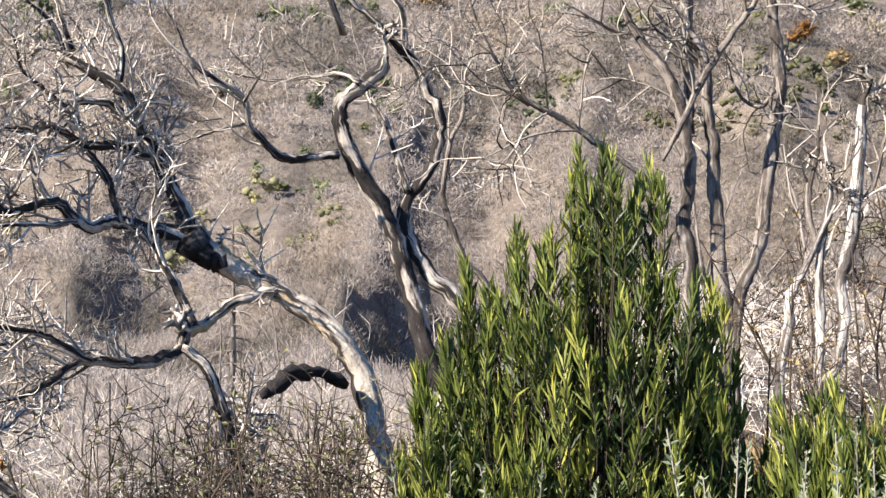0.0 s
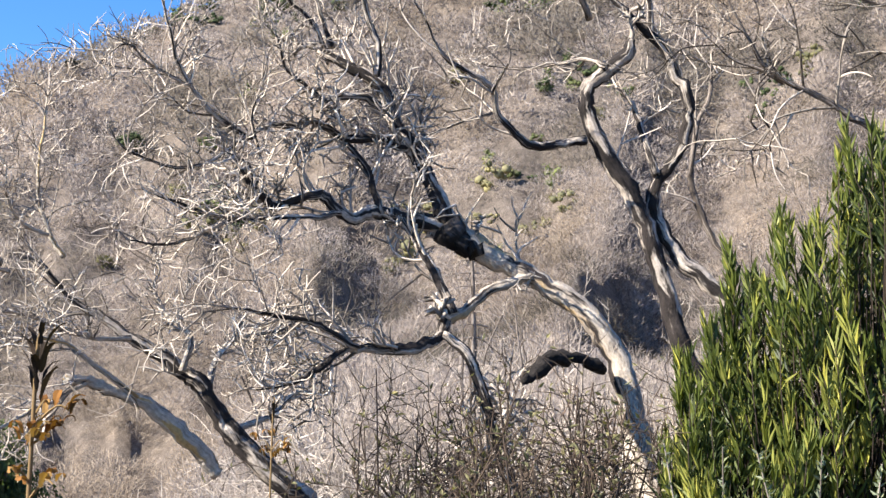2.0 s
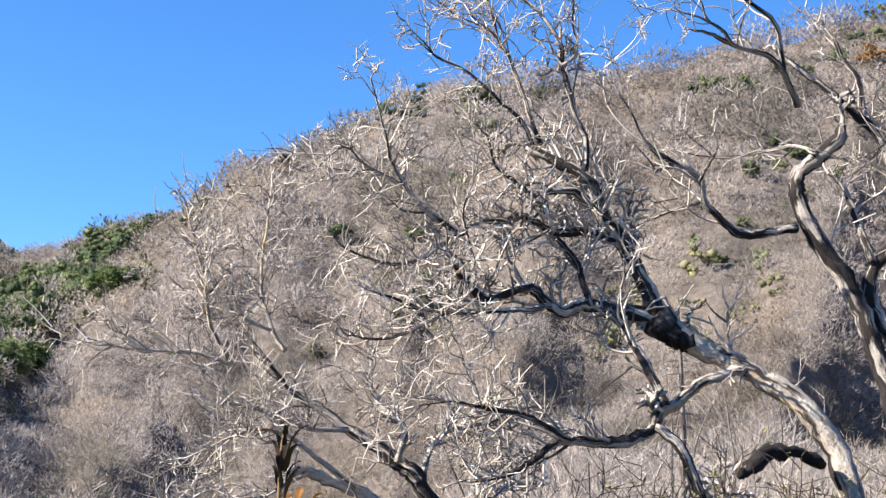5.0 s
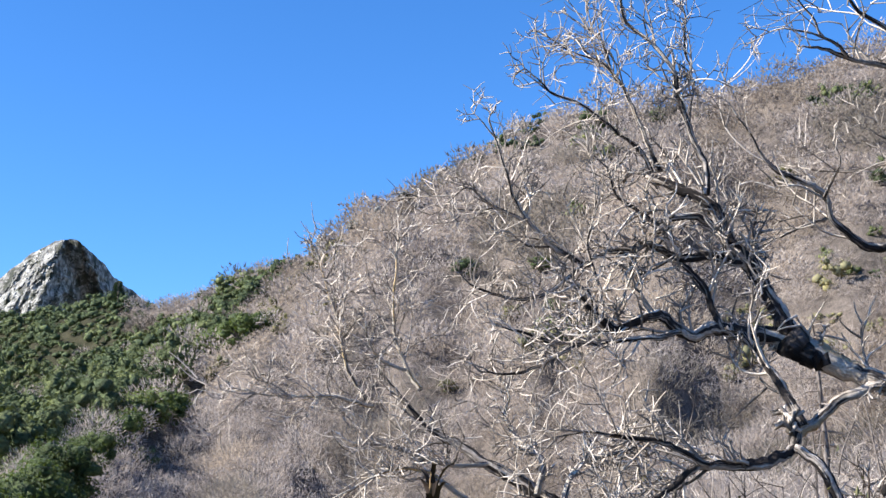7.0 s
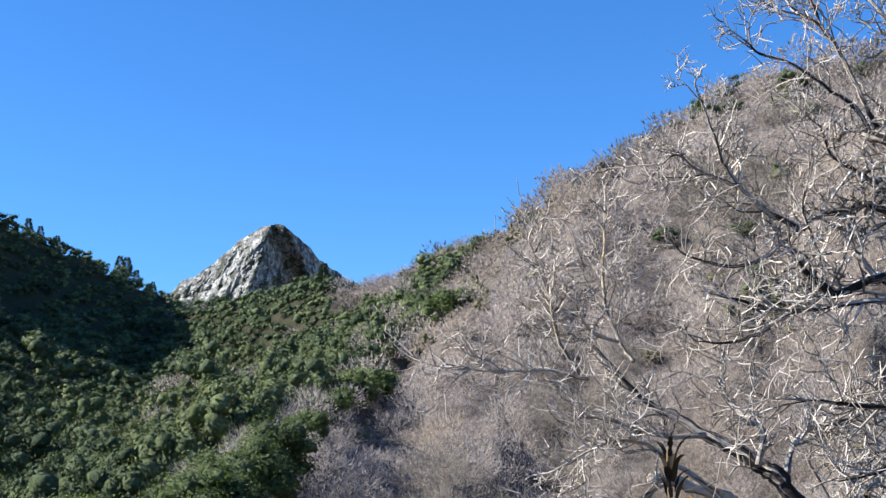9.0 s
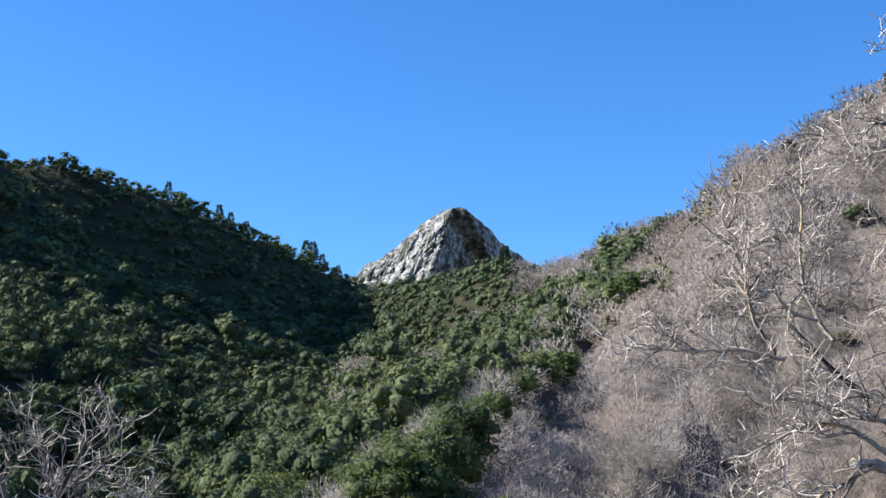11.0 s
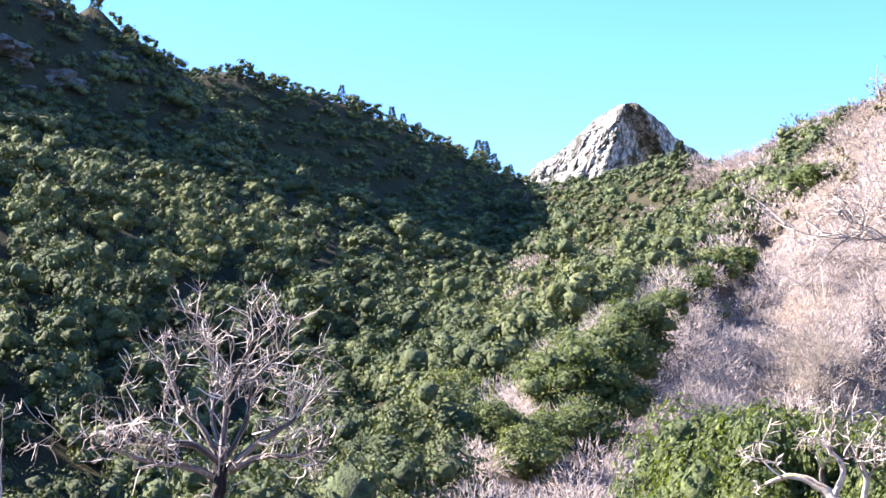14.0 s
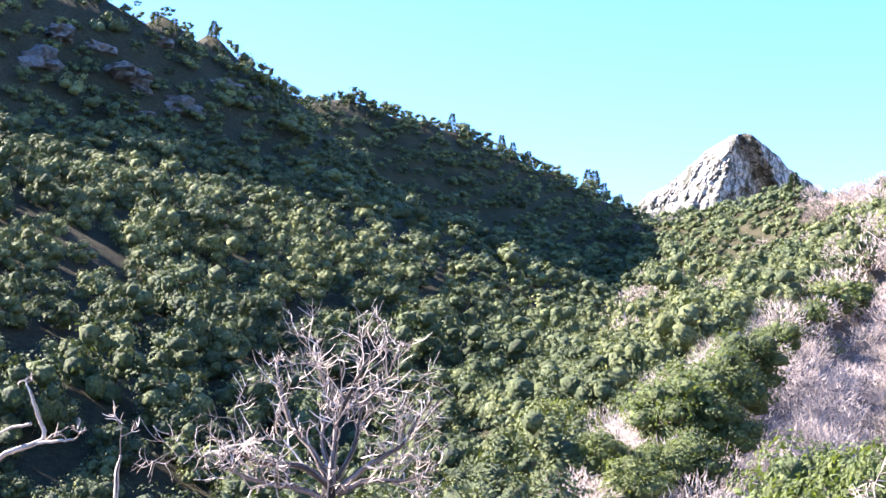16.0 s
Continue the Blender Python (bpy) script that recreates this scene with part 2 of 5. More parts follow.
class Pile:
    """Gathers triangles of one part, with a tone for each place."""

    def __init__(self):
        self.v, self.f, self.t, self.n = [], [], [], 0

    def add(self, v, f, tone):
        self.v.append(np.asarray(v, np.float32))
        self.f.append(np.asarray(f, np.int32) + self.n)
        self.t.append(np.broadcast_to(np.asarray(tone, np.float32), (len(v),)))
        self.n += len(v)

    def mesh(self, name, mat, smooth=False):
        return mesh_of(name, np.concatenate(self.v), np.concatenate(self.f), mat, smooth, tone=np.concatenate(self.t))


# ---- the land ----
# crests: bearing, distance, rise
CREST_BURNT = [(-60, 200, 22), (-25, 185, 22), (0, 168, 20.6), (5, 162, 20.0), (9.4, 158, 19.4), (11.4, 165, 18.5), (16.8, 165, 18.6),
               (19.5, 165, 18.2), (21.7, 170, 16.9), (24.8, 180, 14.9), (27.9, 200, 13.2), (29.7, 215, 12.7), (31.7, 240, 11.7),
               (34.5, 280, 10.7), (36, 310, 10.2), (38.2, 340, 10.4), (41, 400, 9.8), (45, 480, 9.3)]
CREST_SPUR = [(30.8, 190, 10.0), (32.4, 165, 9.0), (36.4, 120, 6.4), (39.5, 92, 3.8), (44.4, 64, 0.1), (46.8, 50, -2.0), (48, 42, -4.2)]
CREST_LEFT = [(110, 190, 20.6), (85, 200, 19.6), (73.2, 210, 18.4), (66.9, 220, 17.4), (65, 226, 16.9), (64, 230, 16.7), (63, 235, 16.0), (62, 241, 15.3),
              (61, 250, 14.7), (59.9, 258, 14.0), (58.7, 265, 12.8), (57, 278, 10.6), (52, 310, 7.6), (48, 340, 6.5)]
CREST_FAR = [(72, 370, 13.5), (64, 380, 13.4), (58.9, 390, 13.9), (58.2, 395, 14.0), (54.2, 420, 13.2), (51.2, 440, 12.0), (48, 470, 10.5),
             (45.2, 500, 9.4), (42, 560, 8.5)]


def ridge(x, y, crest, slope, curl=0.0, brow=0.0, reach=30.0, cap=0.0):
    """A ridge that falls away from its crest; a brow is a steeper band below the crest, a cap a rounded top above it."""
    pts = [np.array(polar(*c)) for c in crest]
    best = np.full(x.shape, -1e9)
    for a, b in zip(pts, pts[1:]):
        d = b - a
        s = np.clip(((x - a[0]) * d[0] + (y - a[1]) * d[1]) / (d[0] ** 2 + d[1] ** 2), 0, 1)
        r = np.hypot(x - a[0] - s * d[0], y - a[1] - s * d[1])
        best = np.maximum(best, a[2] + s * d[2] - slope * r - brow * np.clip(r - cap, 0, reach) + 0.3 * np.minimum(r, cap) + curl * np.minimum(r, 300) ** 2)
    return best


def smax(a, b, k):
    h = np.clip(0.5 + 0.5 * (a - b) / k, 0, 1)
    return b * (1 - h) + a * h + k * h * (1 - h)


def ease(u):
    u = np.clip(u, 0, 1)
    return u * u * (3 - 2 * u)


def height(x, y):
    x, y = np.asarray(x, float), np.asarray(y, float)
    d = np.hypot(x, y)
    z = -0.10 * np.clip(d - 2.5, 0, 45) - 0.06 * np.clip(-x - 4, 0, 60) + 0.07 * np.clip(d - 60, 0, 2000) * (d < 1e9)
    z = np.minimum(z, 26)
    bearing = np.degrees(np.arctan2(-x, y))
    bench = ease((25 - bearing) / 12) * ease((bearing + 60) / 25)
    z = z + bench * (ease((d - 7) / 12) * 1.3 + 0.17 * np.clip(d - 12, 0, 70))
    z = z + 1.9 * ease((x - 0.5) / 1.7) * ease((y - 4.2) / 3.0) * ease((40 - d) / 20)
    z = smax(z, ridge(x, y, CREST_BURNT, 0.74, 0.0008), 3.0)
    z = smax(z, ridge(x, y, CREST_SPUR, 0.36), 2.0)
    z = smax(z, ridge(x, y, CREST_LEFT, 0.47, 0.0, 0.62, 26), 4.0)
    z = smax(z, ridge(x, y, CREST_FAR, 0.55, 0.0, 0.62, 34, 12), 4.0)
    crest = np.interp(bearing, [c[0] for c in CREST_BURNT], [c[1] for c in CREST_BURNT])
    ribs = ease((d - 38) / 45) * ease((crest - 8 - d) / 40) * ease((44 - bearing) / 10) * ease((bearing + 60) / 20)
    z = z + ribs * (13.0 * (fbm((bearing + 0.05 * d) / 4.2, d / 70 + 3, 3) - 0.5) + 4.0 * (np.abs(fbm((bearing - 0.03 * d) / 1.9 + 9, d / 38, 2) - 0.5) - 0.15))
    rough = np.clip((d - 6) / 60, 0, 1)
    return z + rough * 5.0 * (fbm(x / 34, y / 34, 4) - 0.5) + 0.25 * (fbm(x / 1.3, y / 1.3, 3) - 0.5)


def spur_bearing(d):
    c = sorted((p[1], p[0]) for p in CREST_SPUR)
    return np.interp(d, [p[0] for p in c] + [240, 320], [p[1] for p in c] + [30.6, 30.6])


def greenness(x, y):
    """1 where the slope escaped the fire, 0 where it burnt."""
    az, d = np.degrees(np.arctan2(-x, y)), np.hypot(x, y)
    edge = spur_bearing(np.clip(d, 42, 300)) + 5.0 * (fbm(x / 22, y / 22, 3) - 0.5)
    g = np.clip((az - edge + 0.5 - 1.8 * ease((110 - d) / 40)) / 1.0, 0, 1)
    crest = np.interp(az, [c[0] for c in CREST_BURNT], [c[1] for c in CREST_BURNT])
    strip = ease((d - crest + 34 + 30 * (fbm(x / 15 + 7, y / 15, 3) - 0.5)) / 8) * (az < 38.5)
    return np.where(d < 34, 0.15, g * (1 - strip))


def build_ground():
    az = np.concatenate([np.linspace(-30, 100, 330, endpoint=False), np.linspace(100, 330, 90, endpoint=False)])
    rr = np.concatenate([[0.02], np.geomspace(0.6, 600, 210), np.geomspace(640, 4500, 22)])
    a, r = np.meshgrid(np.radians(az), rr)
    x, y = -np.sin(a) * r, np.cos(a) * r
    z = height(x, y)
    n, k = a.shape
    i = np.arange(n * k).reshape(n, k)
    j = np.roll(i, -1, axis=1)
    f = np.stack([i[:-1], i[1:], j[1:], j[:-1]], -1).reshape(-1, 4)
    me = mesh_of("ground", np.stack([x, y, z], -1).reshape(-1, 3), f, EARTH, True, green=greenness(x, y).ravel())
    tagged(new("ground", me), "dry brown canyon slopes with burnt and brushy ground", "ground", kind="structure")


build_ground()


def build_peak():
    """The bare granite dome at the head of the canyon: a steep blocky face with a shaded gully, and a plain back."""
    far, a = 860.0, radians(40.6)
    crest_u = [-120, -90, -76, -67, -61.5, -53.5, -41.5, -34.8, -26, -17.4, -9, -3.3, 1, 3.9, 8.5, 13, 17.5, 22, 27.5, 33, 39, 50, 70, 110]
    crest_h = [-46, -29, -20, -14.8, -8.2, -4.4, 2.8, 9.5, 17.8, 24.2, 28.6, 30.3, 30.6, 29.9, 26.0, 22.4, 17, 14.2, 6.2, 1.8, -2, -10, -22, -38]
    n, k = 260, 150
    u, v = np.meshgrid(np.linspace(-118, 108, n), np.linspace(-0.35, 1, k))
    top = np.interp(u, crest_u, crest_h)
    drop = 80 * np.clip(v, 0, 1) ** 1.15
    low = 31 - (top - drop)

    def blocks(size, seed):
        """Stepped blocks of jointed rock."""
        p, q = (u + 0.35 * drop) / size + seed, (drop * 0.8 - 0.35 * u) / size - seed
        return np.floor(fbm(p, q, 3) * 9) / 9 - 0.5

    left, right, edge = -4 - 0.33 * low, -3 + 0.34 * low, 5.5 + 0.44 * low
    face = 0.75 * np.maximum(left - u, 0) - 0.35 * np.maximum(left - 38 - u, 0)
    gully = 2.2 * np.clip(u - left, 0, right - left)
    rib = -1.3 * np.clip(u - right, 0, edge - right)
    flank = 2.0 * np.maximum(u - edge, 0) - 0.8 * np.maximum(u - edge - 25, 0)
    bulk = 12 * (fbm(u / 24 + 8, drop / 30, 4) - 0.5) + 18 * blocks(12, 3.3) + 11 * blocks(5.5, 11.7) + 3.0 * (fbm(u / 3, drop / 3, 2) - 0.5)
    away = face + gully + rib + flank - 0.62 * drop + bulk * np.clip(drop / 10, 0.08, 1)
    away = np.where(v < 0, face + gully + rib + flank - v * 160, away)
    h = top - drop - np.where(v < 0, -v * 150, 0) + 2.2 * (fbm(u / 5, drop / 5 + 7, 3) - 0.5)
    reach = 1 + away / far
    x = (-math.sin(a) * far + u * math.cos(a)) * reach
    y = (math.cos(a) * far + u * math.sin(a)) * reach
    z = EYE + (far * math.tan(radians(10.95)) + h) * reach
    i = np.arange(n * k).reshape(k, n)
    f = np.stack([i[:-1, :-1], i[:-1, 1:], i[1:, 1:], i[1:, :-1]], -1).reshape(-1, 4)
    me = mesh_of("rock_peak", np.stack([x, y, z], -1).reshape(-1, 3), f, ROCK, False)
    tagged(new("rock_peak", me), "pale granite dome with dark scrub in its gullies", "mountain", kind="structure")


build_peak()


# ---- plants of the slopes ----
rng = np.random.default_rng(7)


def ball(n):
    v = rng.normal(size=(n, 3))
    return v / np.linalg.norm(v, axis=1, keepdims=True)


def ico(level):
    bm = bmesh.new()
    bmesh.ops.create_icosphere(bm, subdivisions=level, radius=1)
    v = np.array([w.co[:] for w in bm.verts])
    f = np.array([[w.index for w in g.verts] for g in bm.faces])
    bm.free()
    return v, f


ICO = {k: ico(k) for k in (1, 2)}


def leaf_crown(n, size, level=1, lobes=14, body=0.7):
    """A rounded, uneven crown of radius about 1: many leafy lobes, each a dense tuft under loose leaf sprays."""
    lb = ball(lobes) * rng.uniform(0.35, 0.74, (lobes, 1)) * np.array([1, 1, 0.75]) + np.array([0, 0, 0.18])
    rad = rng.uniform(0.18, 0.4, lobes)
    d = ball(n)
    d[:, 2] = np.where(d[:, 2] < -0.4, -d[:, 2], d[:, 2])
    i = rng.integers(0, lobes, n)
    c = lb[i] + d * np.array([1.1, 1.1, 0.85]) * rad[i][:, None] * rng.uniform(0.8, 1.15, (n, 1))
    nrm = 1.2 * d + 0.6 * ball(n) + np.array([0, 0, 0.2])
    nrm /= np.linalg.norm(nrm, axis=1, keepdims=True)
    t = np.cross(nrm, ball(n))
    t /= np.linalg.norm(t, axis=1, keepdims=True)
    s = np.cross(nrm, t)
    q = size * rng.uniform(0.5, 1.4, (n, 1))
    v = [np.stack([c + t * q, c - t * q * 0.6 + s * q * 0.8, c - t * q * 0.6 - s * q * 0.8], 1).reshape(-1, 3)]
    f, count = [np.arange(3 * n).reshape(-1, 3)], 3 * n
    cv0, cf = ICO[level]
    for k in range(lobes):
        lump = rng.uniform(0.65, 1.15, (len(cv0), 1))
        v.append(lb[k] + cv0 * np.array([1.05, 1.05, 0.85]) * lump * rad[k] * body)
        f.append(cf + count)
        count += len(cv0)
    return np.concatenate(v), np.concatenate(f)


def stick_crown(n, width, reach=0.2):
    """A burnt shrub of radius about 1: bare stems that fan up from the foot into a rounded haze of twigs."""
    m = n // 8
    d = ball(m) * np.array([0.8, 0.8, 0.35]) + np.array([0, 0, 0.6])
    base = rng.normal(size=(m, 3)) * np.array([0.22, 0.22, 0.0])
    tip = base + d * rng.uniform(0.45, 0.85, (m, 1))
    k = n - m
    o = ball(k)
    o[:, 2] = np.abs(o[:, 2])
    start2 = o * rng.uniform(0.35, 0.88, (k, 1)) ** 0.7 * np.array([0.95, 0.95, 0.85]) + np.array([0, 0, 0.2])
    end2 = start2 + (0.7 * ball(k) + 0.7 * o + np.array([0, 0, 0.2])) * reach * rng.uniform(0.6, 1.4, (k, 1))
    start, end = np.concatenate([base, start2]), np.concatenate([tip, end2])
    side = np.cross(end - start, ball(n))
    side /= np.linalg.norm(side, axis=1, keepdims=True)
    side *= width * rng.uniform(0.6, 1.4, (n, 1)) * np.where(np.arange(n) < m, 0.5, 1.0)[:, None]
    return np.stack([start - side, start + side, end], 1).reshape(-1, 3), np.arange(3 * n).reshape(-1, 3)


def scatter(count, az0, az1, d0, d1):
    az = rng.uniform(az0, az1, count)
    d = np.sqrt(rng.uniform(d0 * d0, d1 * d1, count))
    return -np.sin(np.radians(az)) * d, np.cos(np.radians(az)) * d, az, d


def thin(x, y, gap):
    """Keeps places that stand at least gap apart."""
    keep, cells = [], {}
    for i in range(len(x)):
        g = gap[i]
        c = (int(x[i] // 6), int(y[i] // 6))
        near = [j for a in (-1, 0, 1) for b in (-1, 0, 1) for j in cells.get((c[0] + a, c[1] + b), ())]
        if all((x[i] - x[j]) ** 2 + (y[i] - y[j]) ** 2 > g * g for j in near):
            keep.append(i)
            cells.setdefault(c, []).append(i)
    return np.array(keep)


def past_crest(x, y, crest, margin):
    az, d = np.degrees(np.arctan2(-x, y)), np.hypot(x, y)
    c = sorted((p[0], p[1]) for p in crest)
    return d > np.interp(az, [p[0] for p in c], [p[1] for p in c]) + margin


def spot(az, el):
    """Where the line of sight at that bearing and rise first meets the land."""
    d = np.arange(18.0, 520.0, 0.5)
    x, y = -np.sin(radians(az)) * d, np.cos(radians(az)) * d
    up = np.degrees(np.arctan2(height(x, y) - EYE, d))
    k = int(np.argmax(up > el)) if (up > el).any() else int(np.argmax(up))
    return x[k], y[k], float(height(x[k], y[k]))


# bare granite slabs of the shaded slope: bearing, rise, radius
SLABS = ((67.6, 14.7, 3.3), (68.7, 15.7, 2.2), (71.1, 14.9, 3.4), (65.2, 13.6, 2.5), (63.5, 14.6, 2.6), (62.2, 14.0, 1.8), (66.7, 13.0, 1.7), (70.5, 16.1, 2.4), (66.1, 16.1, 1.9), (66.9, 14.1, 1.6))
SLAB_AT = [spot(s[0], s[1]) for s in SLABS]


def build_chaparral():
    x, y, az, d = scatter(52000, 26, 84, 30, 560)
    x2, y2, az2, d2 = scatter(900, 55, 84, 17, 36)
    x, y, az, d = (np.concatenate(q) for q in ((x, x2), (y, y2), (az, az2), (d, d2)))
    g = (greenness(x, y) > 0.5) | ((az > 55) & (d < 36))
    far = (az > 57) & past_crest(x, y, CREST_LEFT, 8) & (d < 330)
    ok = g & ~far & ~((az > 45) & past_crest(x, y, CREST_FAR, 8)) & ~((az <= 45) & past_crest(x, y, CREST_BURNT, 60))
    for (sx, sy, _), sl in zip(SLAB_AT, SLABS):
        toward = (x * sx + y * sy) / math.hypot(sx, sy) - math.hypot(sx, sy)
        ok &= ~((np.hypot(x - sx, y - sy) < sl[2] * 1.1) & (toward < sl[2] * 0.4))
    x, y, az, d = x[ok], y[ok], az[ok], d[ok]
    gap = np.clip(2.3 + d / 110, 2.5, 4.3) * rng.uniform(0.7, 1.25, len(d)) * np.where((az > 56) & (d > 120), 0.88, 1.0) * np.where(d > 240, 1.12, 1.0)
    steep = (az > 57) & (d < 330) & past_crest(x, y, CREST_LEFT, -45) | (d > 330) & past_crest(x, y, CREST_FAR, -55)
    gap = gap * np.where(steep, 0.74, 1.0)
    k = thin(x, y, gap)
    x, y, az, d, gap, steep = x[k], y[k], az[k], d[k], gap[k], steep[k]
    z = height(x, y)
    near_protos = [leaf_crown(2000, 0.037, 1, 24, 0.62) for _ in range(6)]
    close_protos = [leaf_crown(3400, 0.022, 1, 28, 0.6) for _ in range(4)]
    mid_protos = [leaf_crown(800, 0.044, 1, 16, 0.7) for _ in range(8)]
    far_protos = [leaf_crown(210, 0.067, 1, 8, 0.76) for _ in range(8)]
    patch = fbm(x / 30, y / 30, 3)
    piles = {"near": Pile(), "far": Pile()}
    dry = Pile()
    for i in range(len(x)):
        r = gap[i] * (1.2 if steep[i] else 1.0) * (rng.uniform(0.65, 0.95) if d[i] < 155 else rng.uniform(0.7, 1.0)) * (1.35 if rng.random() < 0.1 else 1.0)
        if az[i] > 58 and d[i] < 330 and past_crest(x[i:i + 1], y[i:i + 1], CREST_LEFT, -22)[0]:
            r *= 0.62 if past_crest(x[i:i + 1], y[i:i + 1], CREST_LEFT, -9)[0] else 0.9
        elif d[i] > 330 and past_crest(x[i:i + 1], y[i:i + 1], CREST_FAR, -8)[0]:
            r *= 0.7
        sage = patch[i] > 0.47 and d[i] > 130 and az[i] < 46 and rng.random() < 0.35
        if sage:
            v, f = stick_crown(200, 0.038, 0.12)
            dry.add(v * r * 0.9 + np.array([x[i], y[i], z[i] - 0.1]), f, rng.uniform(0.3, 0.7))
            continue
        kinds = close_protos if d[i] < 38 else near_protos if d[i] < 72 else mid_protos if d[i] < 155 else far_protos
        v, f = kinds[rng.integers(0, len(kinds))]
        a = rng.uniform(0, 6.283)
        c, s = math.cos(a), math.sin(a)
        h = r * (rng.uniform(0.95, 1.4) if d[i] < 155 else rng.uniform(0.65, 1.0))
        w = np.stack([(v[:, 0] * c - v[:, 1] * s) * r, (v[:, 0] * s + v[:, 1] * c) * r, (v[:, 2] + 0.3) * h], 1)
        tone = np.clip(0.15 + 0.75 * patch[i] + rng.normal() * 0.16 + (0.12 if az[i] < 50 else 0.0), 0, 0.9)
        piles["near" if d[i] < 120 else "far"].add(w + np.array([x[i], y[i], z[i]]), f, tone)
    tagged(new("chaparral", piles["near"].mesh("chaparral", CHAPARRAL, True)), "dense dark green chaparral shrubs on the canyon side", "shrubs", kind="stuff")
    tagged(new("far_chaparral", piles["far"].mesh("far_chaparral", CHAPARRAL, True)), "distant green chaparral covering the canyon slopes", "shrubs", kind="stuff")
    if dry.n:
        tagged(new("grey_scrub", dry.mesh("grey_scrub", BRUSH)), "grey leafless scrub among the green shrubs", "shrubs", kind="stuff")


# oaks of the canyon floor: bearing, distance, rise, radius, tone
NEAR_OAKS = ((36.0, 34, -1.2, 2.7, 0.55), (33.4, 33, -1.2, 2.5, 0.5), (38.6, 36, -2.2, 2.5, 0.5), (31.6, 35, -1.4, 2.2, 0.5), (37.3, 31, -5.0, 1.9, 0.62),
             (34.9, 31, -5.0, 1.8, 0.6), (40.4, 33, -5.4, 1.8, 0.55), (32.3, 31, -5.0, 1.7, 0.6), (29.6, 35, -1.3, 2.3, 0.5), (30.0, 31, -4.8, 1.9, 0.55))
# oaks of the spur: bearing, rise, half width in degrees, tone
SPUR_OAKS = ((43.6, -0.8, 2.1, 0.5), (42.1, 0.4, 2.2, 0.45), (40.8, 1.6, 1.8, 0.4), (44.6, -2.4, 1.5, 0.55), (43.2, -2.4, 1.7, 0.5), (41.8, -1.2, 1.6, 0.45), (39.4, 3.1, 1.1, 0.5), (38.3, 4.2, 1.1, 0.5), (37.3, 4.7, 1.2, 0.55),
             (36.4, 5.0, 1.0, 0.45), (34.2, 8.1, 0.9, 0.5), (33.5, 8.5, 0.9, 0.5), (32.8, 9.0, 0.7, 0.45), (48.5, -1.2, 1.8, 0.75), (46.9, -2.0, 1.4, 0.65),
             (45.4, -3.4, 1.6, 0.75), (60.4, 5.2, 0.8, 1.0), (49.8, -2.5, 1.4, 0.5))
GROVE = [(*polar(o[0], o[1], 0)[:2], o[3]) for o in NEAR_OAKS]
for o in SPUR_OAKS:
    gx, gy, _ = spot(o[0], o[1])
    GROVE.append((gx, gy, math.hypot(gx, gy) * math.tan(radians(o[2] * 1.2))))


